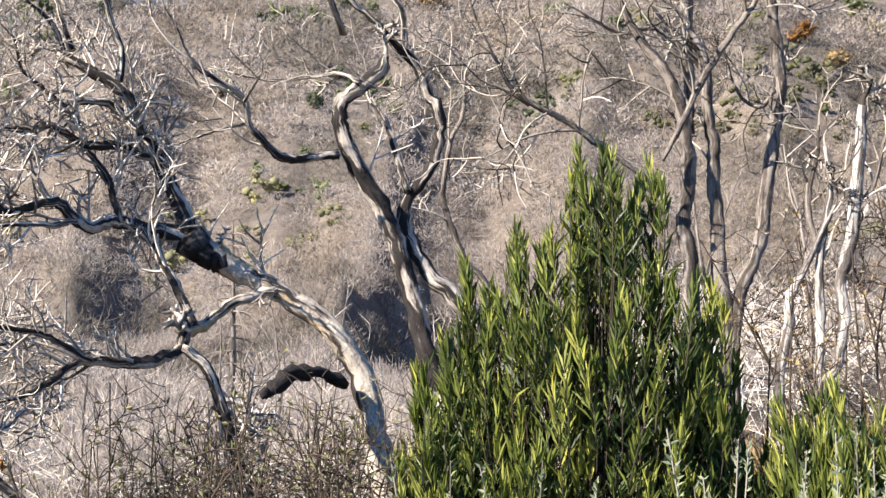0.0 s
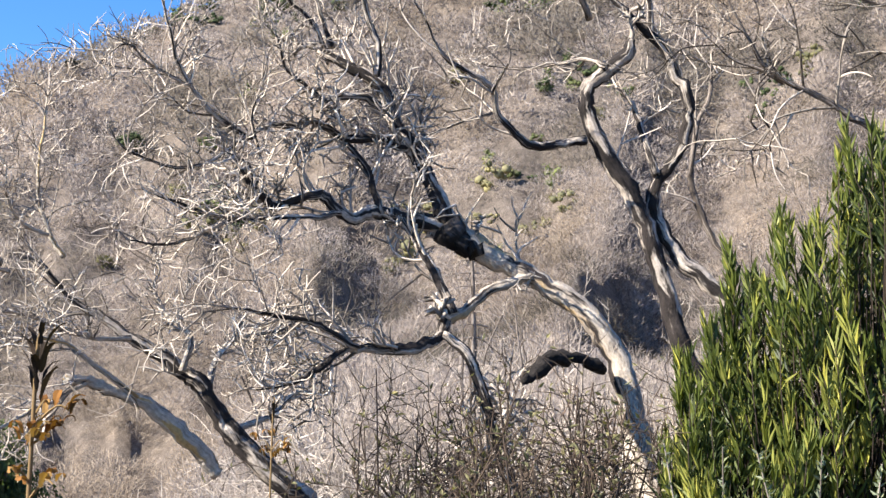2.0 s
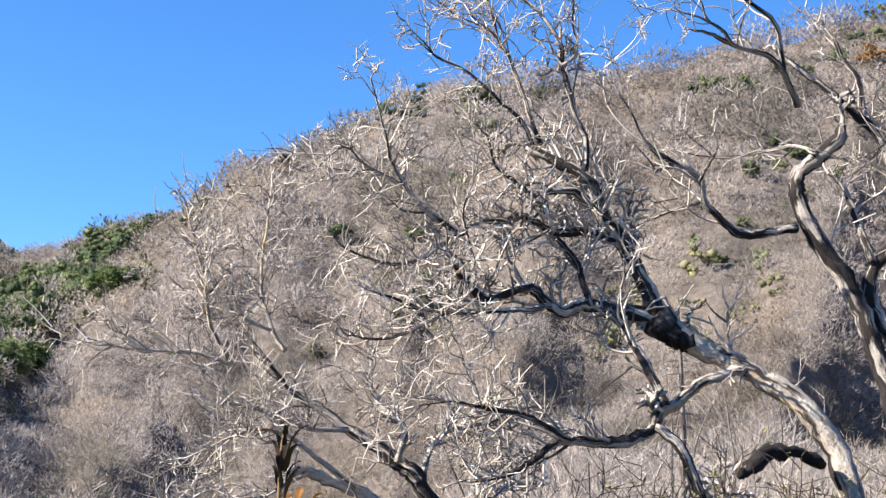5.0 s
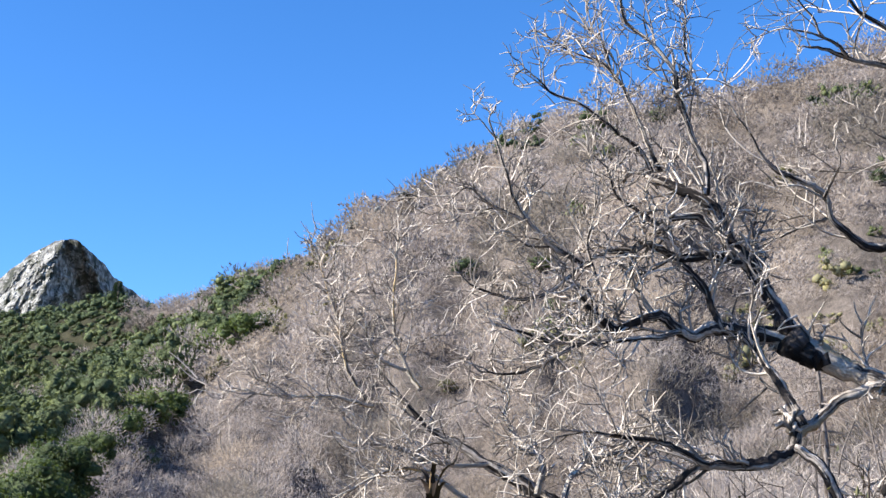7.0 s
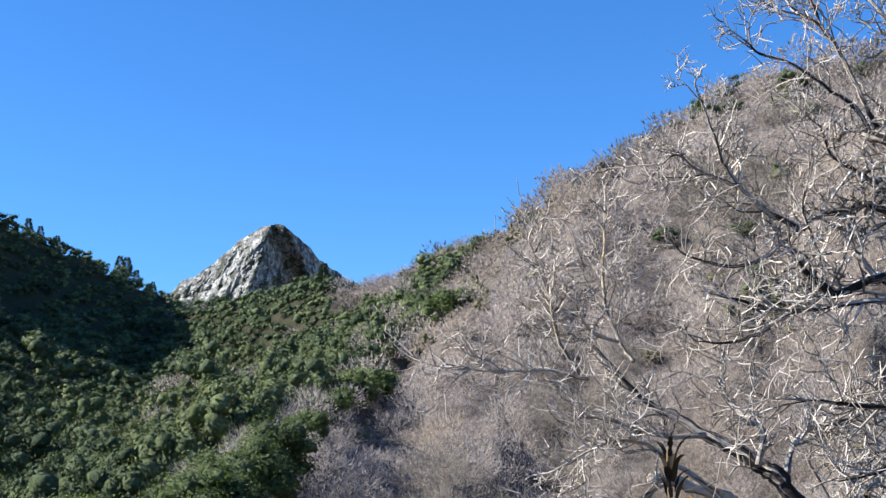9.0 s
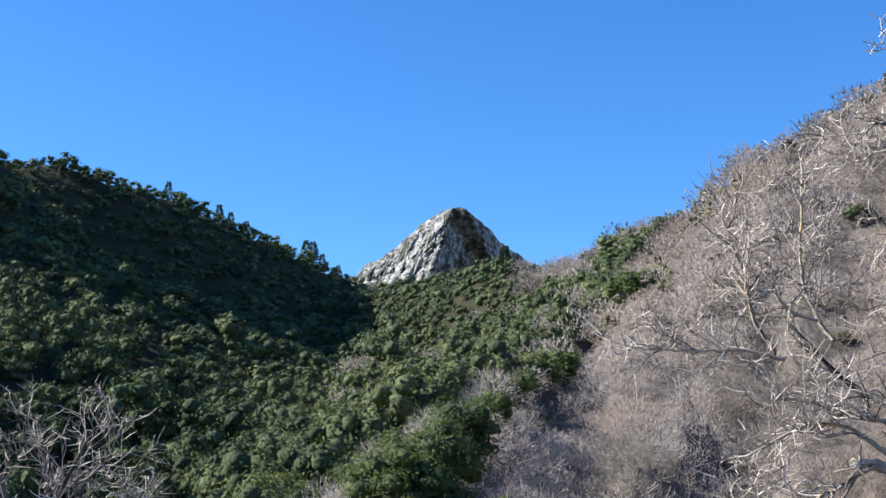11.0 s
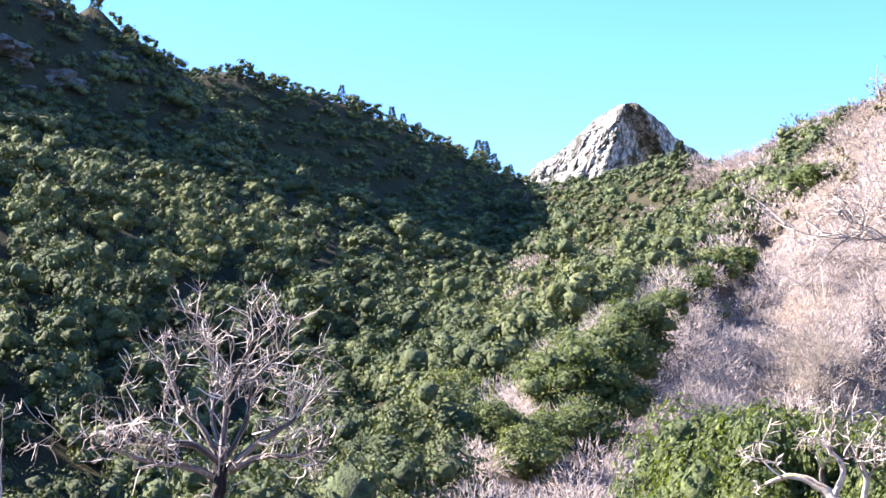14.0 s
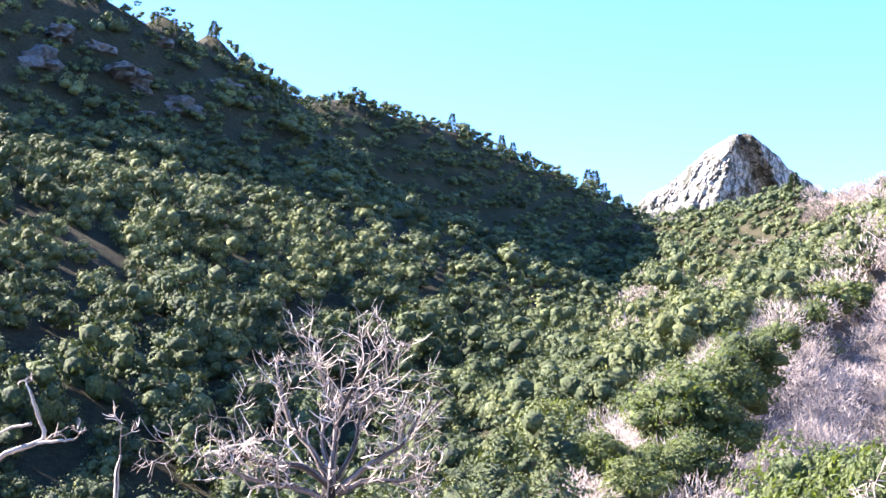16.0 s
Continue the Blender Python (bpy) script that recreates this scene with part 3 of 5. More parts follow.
def build_burnt_brush():
    x, y, az, d = scatter(48000, -24, 56, 20, 345)
    x2, y2, az2, d2 = scatter(5200, -24, 84, 13, 42)
    x, y, az, d = (np.concatenate(q) for q in ((x, x2), (y, y2), (az, az2), (d, d2)))
    clear = np.ones(len(x), bool)
    for gx, gy, gr in GROVE:
        gd, ga = math.hypot(gx, gy), math.degrees(math.atan2(-gx, gy))
        clear &= ~((np.abs(az - ga) * gd < 57 * 0.65 * gr) & (d > gd - 1.2 * gr) & (d < gd + 0.5 * gr))
    ok = clear & (greenness(x, y) < 0.75) & ((az < 57) | (d < 36)) & ((d > 20) | (az > 40))  & ~past_crest(x, y, CREST_BURNT, 6)
    x, y, az, d = x[ok], y[ok], az[ok], d[ok]
    spur = (az > 27) & (d > 30) & (d < 150)
    gap = np.clip(0.75 + d / 125, 0.85, 2.15) * rng.uniform(0.75, 1.2, len(d))
    k = thin(x, y, gap)
    x, y, az, d, gap, spur = x[k], y[k], az[k], d[k], gap[k], spur[k]
    z = height(x, y)
    fine = [stick_crown(380, 0.0085) for _ in range(10)]
    mid = [stick_crown(420, 0.012, 0.15) for _ in range(10)]
    far = [stick_crown(250, 0.031, 0.12) for _ in range(10)]
    leaf = [leaf_crown(330, 0.05, 1, 12, 0.7) for _ in range(6)]
    patch, spot, pale = fbm(x / 26, y / 26, 3), fbm(x / 9 + 50, y / 9, 2), fbm(x / 40 - 20, y / 40, 2)
    hue, knot = fbm(x / 11 + 31, y / 11 + 5, 3), fbm(x / 4.5, y / 4.5 + 80, 2)
    pile, near, green, olive, tan, dark = Pile(), Pile(), Pile(), Pile(), Pile(), Pile()
    for i in range(len(x)):
        a = rng.uniform(0, 6.283)
        c, s = math.cos(a), math.sin(a)
        r = gap[i] * rng.uniform(0.6, 1.15) * (1.45 if rng.random() < 0.1 else 1.0)
        crest = d[i] > 150 and az[i] > 20 and past_crest(x[i:i + 1], y[i:i + 1], CREST_BURNT, -14)[0]
        alive = d[i] > 60 and (spot[i] > 0.66 and rng.random() < 0.6) or d[i] > 60 and crest and rng.random() < 0.55
        if alive:
            v, f = leaf[rng.integers(0, 6)]
            r = min(r * 1.2, 1.5) if crest else r * 0.9
        else:
            v, f = (fine if d[i] < 36 else mid if d[i] < 110 else far)[rng.integers(0, 10)]
            r = min(r * (1.6 if d[i] < 110 else 1.35) * (0.75 if crest else 1.0) * (0.75 + 0.7 * min(max((knot[i] - 0.3) / 0.4, 0), 1)), 0.8 + d[i] / 58)
        w = np.stack([(v[:, 0] * c - v[:, 1] * s) * r, (v[:, 0] * s + v[:, 1] * c) * r, (v[:, 2] + (0.3 if alive else 0)) * r * rng.uniform(0.8, 1.2)], 1)
        w += np.array([x[i], y[i], z[i] - 0.05])
        # brush of the spur is toned paler to stand in for strong sun there
        tone = np.clip(1.9 * patch[i] - 0.42 + rng.normal() * 0.25 + (0.35 if spur[i] else 0.0), 0, 1)
        kind = olive if alive and pale[i] > 0.5 and not crest else green if alive else dark if hue[i] > 0.6 and d[i] > 45 else tan if hue[i] < (0.3 if spur[i] else 0.36) else near if d[i] < 80 else pile
        kind.add(w, f, tone * 0.4 if alive and crest else tone)
    tagged(new("burnt_brush", near.mesh("burnt_brush", BRUSH, True)), "tangled grey burnt brush with bare stems", "brush", kind="stuff")
    tagged(new("far_burnt_brush", pile.mesh("far_burnt_brush", BRUSH, True)), "grey and mauve burnt brush over the hillside", "brush", kind="stuff")
    tagged(new("tan_brush", tan.mesh("tan_brush", TAN_BRUSH, True)), "tan dry brush in patches over the burnt hillside", "brush", kind="stuff")
    tagged(new("dark_brush", dark.mesh("dark_brush", DARK_BRUSH, True)), "dark charred brush in patches over the hillside", "brush", kind="stuff")
    tagged(new("pale_shrubs", olive.mesh("pale_shrubs", OLIVE, True)), "pale olive shrubs sprouting on the burnt hillside", "shrubs", kind="stuff")
    tagged(new("surviving_shrubs", green.mesh("surviving_shrubs", CHAPARRAL, True)), "scattered green shrubs left among burnt brush", "shrubs", kind="stuff")


build_chaparral()
build_burnt_brush()


# ---- dead trees ----
rt = random.Random(11)


def crv(points, per=4):
    """A smooth line through points (x, y, z, radius)."""
    p = np.array(points, float)
    p = np.concatenate([[2 * p[0] - p[1]], p, [2 * p[-1] - p[-2]]])
    out = []
    for i in range(1, len(p) - 2):
        for k in range(per):
            u = k / per
            a, b, c, d = p[i - 1:i + 3]
            out.append(0.5 * (2 * b + (c - a) * u + (2 * a - 5 * b + 4 * c - d) * u * u + (3 * b - a - 3 * c + d) * u ** 3))
    out.append(p[-2])
    out = np.array(out)
    out[:, 3] = np.maximum(out[:, 3], 0.0015)
    return out


def tube(line, sides=8, rough=0.1, close=True):
    """A knotty round limb along a line of (x, y, z, radius)."""
    p, r = line[:, :3], line[:, 3]
    t = np.gradient(p, axis=0)
    t /= np.linalg.norm(t, axis=1, keepdims=True) + 1e-9
    u = np.cross(t[0], (0.31, 0.87, 0.38))
    u /= np.linalg.norm(u)
    rings = []
    for i in range(len(p)):
        u = u - t[i] * np.dot(u, t[i])
        u /= np.linalg.norm(u)
        w = np.cross(t[i], u)
        a = np.arange(sides) * 2 * math.pi / sides
        rad = r[i] * (1 + rough * rng.normal(size=sides))
        rings.append(p[i] + np.outer(np.cos(a) * rad, u) + np.outer(np.sin(a) * rad, w))
    v = np.concatenate(rings)
    n = len(p)
    i = np.arange((n - 1) * sides).reshape(n - 1, sides)
    j = np.roll(i, -1, axis=1)
    f = np.concatenate([np.stack([i, j, j + sides], -1).reshape(-1, 3), np.stack([i, j + sides, i + sides], -1).reshape(-1, 3)])
    if close:
        v = np.concatenate([v, [p[0], p[-1]]])
        a, b = n * sides, n * sides + 1
        k = np.arange(sides)
        f = np.concatenate([f, np.stack([k * 0 + a, (k + 1) % sides, k], -1), np.stack([k * 0 + b, k + (n - 1) * sides, (k + 1) % sides + (n - 1) * sides], -1)])
    return v, f


def grow(pile, start, way, length, radius, forks, tone, crook=0.5, lift=0.06, sides=3, supple=False):
    """A twig that bends one way and then another, with side twigs down to the given number of forks."""
    n = 5 if forks else 3
    p, d = np.array(start, float), np.array(way, float)
    pts, bend = [p.copy()], crook * rng.normal(size=3) * 0.7
    for k in range(n):
        bend = 0.45 * bend + crook * rng.normal(size=3) * 0.5
        d = d + bend + np.array([0, 0, lift])
        d /= np.linalg.norm(d)
        p = p + d * length / n
        pts.append(p.copy())
        if forks and k > 0:
            for _ in range(rt.choice((1, 1, 2)) if k > 1 else rt.choice((0, 1))):
                side = np.cross(d, rng.normal(size=3))
                side /= np.linalg.norm(side) + 1e-9
                grow(pile, p, d * 0.6 + side * 0.85, length * rt.uniform(0.4, 0.68), radius * 0.74, forks - 1, tone, crook, lift, sides, supple)
    line = np.column_stack([np.array(pts), np.linspace(radius, radius * 0.4, n + 1)])
    if supple and length > 0.1:
        line = crv(line, 2)
    v, f = tube(line, sides, 0.0, False)
    pile.add(v, f, np.clip(tone + rt.uniform(-0.55, 0.35), 0, 1))


def part(name, me, parent, label=""):
    ob = new(name, me)
    ob.parent = parent
    if label:
        tagged(ob, label)
    return ob


def grain_of(line, sides, capped=True):
    """Places round and along a limb, for the streaks of its bark."""
    a = np.tile(np.arange(sides) * 2 * math.pi / sides, len(line))
    run = np.concatenate([[0], np.cumsum(np.linalg.norm(np.diff(line[:, :3], axis=0), axis=1))])
    shift = rng.uniform(0, 40)
    out = {"ring_x": np.cos(a) * 0.45 + shift, "ring_y": np.sin(a) * 0.45, "run": np.repeat(run * 1.6, sides)}
    if capped:
        out = {k: np.concatenate([w, [w[0], w[-1]]]) for k, w in out.items()}
    return out


def dead_tree(limbs, label, bark, trunk_bark, twigs=1.0, twig_len=0.42, forks=2, tone=0.7, to_ground=True, name="dead_tree", sides=10, crook=0.45, group="", rise=0.1, fine=1.0, supple=True):
    """A fire-killed tree: trunk and limbs along their lines, side twigs grown on every limb."""
    x, y = limbs[0][1][0][:2]
    root = new(name)
    tagged(root, label, "dead tree", group)
    pile = Pile()
    for k, (kind, pts) in enumerate(limbs):
        pts = [tuple(q) for q in pts]
        if kind == "trunk" and to_ground:
            (x0, y0, z0, r0), (x1, y1, z1, _) = pts[0], pts[1]
            g = float(height(x0, y0)) - 0.12
            if z0 > g + 0.05 and (k == 0 or z0 < limbs[0][1][2][2]):
                pts = [(x0 + 0.25 * (x0 - x1), y0, g, r0 * 1.45), (x0 + 0.1 * (x0 - x1), y0, g + 0.5 * (z0 - g), r0 * 1.1)] + pts
        line = crv(pts, 4)
        line[:, :3] += rng.normal(size=(len(line), 3)) * (line[:, 3:4] * 0.05 + 0.0012)
        line[:, 3] *= 0.8
        if kind == "stub":
            line[:, :3] += rng.normal(size=(len(line), 3)) * 0.006
            line[:, 3] *= rng.uniform(0.75, 1.3, len(line))
        v, f = tube(line, sides if kind != "limb" else max(6, sides - 2), 0.16 if kind == "stub" else 0.09)
        me = mesh_of(kind, v, f, BARK_PALE if kind == "broken_limb" else BARK_BLACK if kind == "stub" else trunk_bark if kind in ("trunk", "branch_arm") else bark, True, **grain_of(line, sides if kind != "limb" else max(6, sides - 2)))
        part(kind, me, root, {"stub": "charred black broken stub", "broken_limb": "broken limb with pale bare wood"}.get(kind, ""))
        seg = np.linalg.norm(np.diff(line[:, :3], axis=0), axis=1)
        total = seg.sum()
        if kind == "stub":
            continue
        count = int(total * (9 if kind == "limb" else 0.9) * twigs)
        for _ in range(count):
            i = rt.randint(int(len(line) * (0.25 if kind == "limb" else 0.5)), len(line) - 2)
            d = line[i + 1, :3] - line[i, :3]
            d /= np.linalg.norm(d) + 1e-9
            s = np.cross(d, rng.normal(size=3))
            s /= np.linalg.norm(s) + 1e-9
            r = min(line[i, 3] * 0.55, 0.0095) * fine
            grow(pile, line[i, :3], 0.8 * d + 0.8 * s + np.array([0, 0, rise]), twig_len * rt.uniform(0.35, 1.1), max(r, 0.0045 * fine), forks if rt.random() < 0.4 else forks - 1, tone, crook * 0.75, 0.08, 3, supple)
        d = line[-1, :3] - line[-3, :3]
        for _ in range(1 if kind != "broken_limb" else 0):
            grow(pile, line[-1, :3], d / np.linalg.norm(d), twig_len * rt.uniform(0.25, 0.45), max(line[-1, 3] * 0.9, 0.0055), forks, tone, crook * 0.75, 0.08, 3, supple)
    if pile.n:
        tagged(part("brushwood", pile.mesh("brushwood", TWIG, True), root, "pale grey bare twigs"), kind="stuff")
    return root


MAIN_TREE = [
    ("trunk", [(-0.23, 5.84, 1.21, 0.080), (-0.26, 5.86, 1.43, 0.075), (-0.3, 5.87, 1.63, 0.072), (-0.34, 5.88, 1.82, 0.066), (-0.4, 5.88, 1.98, 0.065), (-0.49, 5.87, 2.1, 0.063), (-0.59, 5.87, 2.18, 0.061), (-0.7, 5.86, 2.25, 0.058), (-0.83, 5.85, 2.32, 0.060), (-0.96, 5.83, 2.39, 0.069), (-1.08, 5.82, 2.46, 0.084)]),
    ("limb", [(-1.09, 5.82, 2.45, 0.064), (-1.13, 5.81, 2.54, 0.055), (-1.18, 5.8, 2.66, 0.049), (-1.23, 5.78, 2.76, 0.046), (-1.29, 5.76, 2.88, 0.044), (-1.37, 5.74, 2.99, 0.043), (-1.39, 5.72, 3.09, 0.043), (-1.45, 5.71, 3.16, 0.039), (-1.53, 5.69, 3.21, 0.034), (-1.61, 5.67, 3.25, 0.027), (-1.7, 5.65, 3.3, 0.021)]),
    ("limb", [(-1.41, 5.58, 3.15, 0.022), (-1.4, 5.57, 3.27, 0.021), (-1.44, 5.54, 3.4, 0.018), (-1.47, 5.5, 3.53, 0.017), (-1.49, 5.49, 3.62, 0.016), (-1.5, 5.46, 3.73, 0.013), (-1.55, 5.43, 3.82, 0.012), (-1.61, 5.4, 3.89, 0.011), (-1.68, 5.37, 3.96, 0.011), (-1.7, 5.33, 4.09, 0.008), (-1.72, 5.28, 4.21, 0.005)]),
    ("limb", [(-1.49, 5.47, 3.62, 0.012), (-1.44, 5.48, 3.66, 0.009), (-1.42, 5.48, 3.73, 0.007), (-1.44, 5.46, 3.81, 0.005), (-1.42, 5.43, 3.93, 0.004)]),
    ("limb", [(-1.6, 5.5, 3.27, 0.020), (-1.65, 5.49, 3.42, 0.013), (-1.7, 5.46, 3.58, 0.012), (-1.74, 5.44, 3.69, 0.011), (-1.78, 5.45, 3.75, 0.009), (-1.81, 5.42, 3.89, 0.008), (-1.86, 5.42, 3.96, 0.007), (-1.94, 5.41, 4.03, 0.004)]),
    ("limb", [(-1.75, 5.48, 3.71, 0.009), (-1.85, 5.48, 3.83, 0.008), (-1.99, 5.48, 3.91, 0.005), (-2.1, 5.48, 4, 0.004)]),
    ("limb", [(-1.63, 5.5, 3.27, 0.014), (-1.67, 5.43, 3.37, 0.012), (-1.75, 5.35, 3.44, 0.010), (-1.81, 5.29, 3.5, 0.010), (-1.89, 5.21, 3.56, 0.009), (-1.97, 5.15, 3.59, 0.008), (-2.02, 5.08, 3.65, 0.004)]),
    ("limb", [(-1.38, 5.75, 3.04, 0.031), (-1.48, 5.69, 3.08, 0.025), (-1.57, 5.64, 3.08, 0.021), (-1.65, 5.6, 3.05, 0.018), (-1.69, 5.55, 3.08, 0.014), (-1.74, 5.5, 3.12, 0.011), (-1.79, 5.45, 3.17, 0.010), (-1.8, 5.39, 3.25, 0.008), (-1.82, 5.34, 3.32, 0.005)]),
    ("limb", [(-1.3, 5.75, 2.86, 0.032), (-1.45, 5.68, 2.89, 0.027), (-1.55, 5.63, 2.88, 0.025), (-1.63, 5.57, 2.92, 0.023), (-1.68, 5.51, 2.94, 0.020), (-1.75, 5.47, 2.91, 0.018), (-1.84, 5.41, 2.9, 0.015), (-1.92, 5.36, 2.85, 0.011), (-1.97, 5.32, 2.8, 0.007)]),
    ("limb", [(-1.12, 5.81, 2.48, 0.056), (-1.22, 5.75, 2.52, 0.048), (-1.33, 5.7, 2.53, 0.047), (-1.4, 5.65, 2.55, 0.042), (-1.45, 5.61, 2.54, 0.039), (-1.5, 5.57, 2.51, 0.036), (-1.56, 5.53, 2.54, 0.034), (-1.61, 5.47, 2.6, 0.030), (-1.67, 5.43, 2.59, 0.027), (-1.75, 5.38, 2.55, 0.027), (-1.8, 5.34, 2.53, 0.027), (-1.83, 5.29, 2.57, 0.023), (-1.86, 5.25, 2.6, 0.019), (-1.89, 5.19, 2.66, 0.012), (-1.91, 5.15, 2.7, 0.007)]),
    ("limb", [(-1.85, 5.24, 2.6, 0.016), (-1.83, 5.28, 2.67, 0.011), (-1.85, 5.3, 2.75, 0.010), (-1.88, 5.31, 2.85, 0.009), (-1.9, 5.33, 2.93, 0.007), (-1.87, 5.35, 3.06, 0.005), (-1.84, 5.36, 3.22, 0.004)]),
    ("limb", [(-1.39, 5.64, 2.54, 0.025), (-1.43, 5.64, 2.65, 0.020), (-1.45, 5.65, 2.73, 0.018), (-1.51, 5.64, 2.81, 0.017), (-1.57, 5.63, 2.89, 0.015)]),
    ("limb", [(-1.91, 5.39, 2.84, 0.015), (-2.01, 5.29, 2.89, 0.017), (-2.06, 5.22, 2.94, 0.016), (-2.11, 5.13, 3.02, 0.013), (-2.14, 5.05, 3.12, 0.011), (-2.14, 4.97, 3.21, 0.008), (-2.16, 4.86, 3.39, 0.005)]),
    ("limb", [(-2.1, 5.11, 3.01, 0.011), (-2.17, 5.02, 3.04, 0.008), (-2.22, 4.94, 3.07, 0.007), (-2.27, 4.84, 3.12, 0.005), (-2.35, 4.78, 3.03, 0.004)]),
    ("limb", [(-1.52, 5.41, 2.51, 0.018), (-1.58, 5.33, 2.48, 0.017), (-1.68, 5.25, 2.47, 0.015), (-1.78, 5.16, 2.45, 0.014), (-1.85, 5.08, 2.44, 0.012), (-1.94, 4.99, 2.44, 0.009), (-2.03, 4.89, 2.47, 0.008), (-2.13, 4.78, 2.5, 0.004)]),
    ("limb", [(-1.89, 5.2, 2.46, 0.011), (-1.97, 5.07, 2.4, 0.011), (-2.04, 4.95, 2.33, 0.009), (-2.09, 4.83, 2.3, 0.007), (-2.16, 4.69, 2.3, 0.004)]),
    ("limb", [(-1.95, 5.28, 2.79, 0.011), (-2.04, 5.17, 2.69, 0.011), (-2.12, 5.05, 2.65, 0.009), (-2.2, 4.92, 2.66, 0.007), (-2.25, 4.8, 2.69, 0.005)]),
    ("branch_arm", [(-0.74, 5.83, 2.28, 0.030), (-0.83, 5.78, 2.24, 0.031), (-0.92, 5.72, 2.2, 0.029), (-0.98, 5.67, 2.14, 0.028), (-1.03, 5.61, 2.09, 0.034), (-1.09, 5.55, 2.06, 0.036)]),
    ("limb", [(-1.05, 5.56, 2.08, 0.036), (-1.1, 5.58, 2.19, 0.029), (-1.15, 5.6, 2.29, 0.028), (-1.2, 5.62, 2.36, 0.024), (-1.25, 5.64, 2.45, 0.019), (-1.3, 5.67, 2.52, 0.011)]),
    ("limb", [(-1.08, 5.56, 2.06, 0.036), (-1.1, 5.51, 1.98, 0.029), (-1.13, 5.45, 1.96, 0.030), (-1.2, 5.39, 1.93, 0.032), (-1.28, 5.32, 1.92, 0.027), (-1.37, 5.25, 1.92, 0.023), (-1.43, 5.19, 1.91, 0.021), (-1.47, 5.13, 1.87, 0.017), (-1.54, 5.06, 1.8, 0.015), (-1.59, 4.99, 1.77, 0.012), (-1.71, 4.91, 1.74, 0.008)]),
    ("limb", [(-1.38, 5.2, 1.92, 0.016), (-1.47, 5.1, 1.98, 0.015), (-1.53, 5.01, 2.01, 0.015), (-1.6, 4.92, 2.02, 0.012), (-1.67, 4.83, 2.03, 0.010), (-1.75, 4.73, 2.04, 0.007), (-1.85, 4.63, 2.01, 0.004)]),
    ("limb", [(-1.09, 5.51, 2, 0.024), (-0.99, 5.54, 1.92, 0.029), (-0.94, 5.56, 1.8, 0.031), (-0.9, 5.58, 1.68, 0.029), (-0.87, 5.59, 1.57, 0.031), (-0.81, 5.6, 1.41, 0.034), (-0.79, 5.61, 1.25, 0.034)]),
    ("stub", [(-0.97, 5.8, 2.37, 0.05), (-1.03, 5.79, 2.41, 0.064), (-1.09, 5.79, 2.45, 0.074), (-1.13, 5.79, 2.51, 0.06), (-1.15, 5.79, 2.58, 0.045)]),
    ("stub", [(-0.43, 5.79, 1.86, 0.030), (-0.53, 5.67, 1.9, 0.032), (-0.63, 5.55, 1.89, 0.041), (-0.69, 5.43, 1.83, 0.035), (-0.72, 5.32, 1.79, 0.018)]),
]
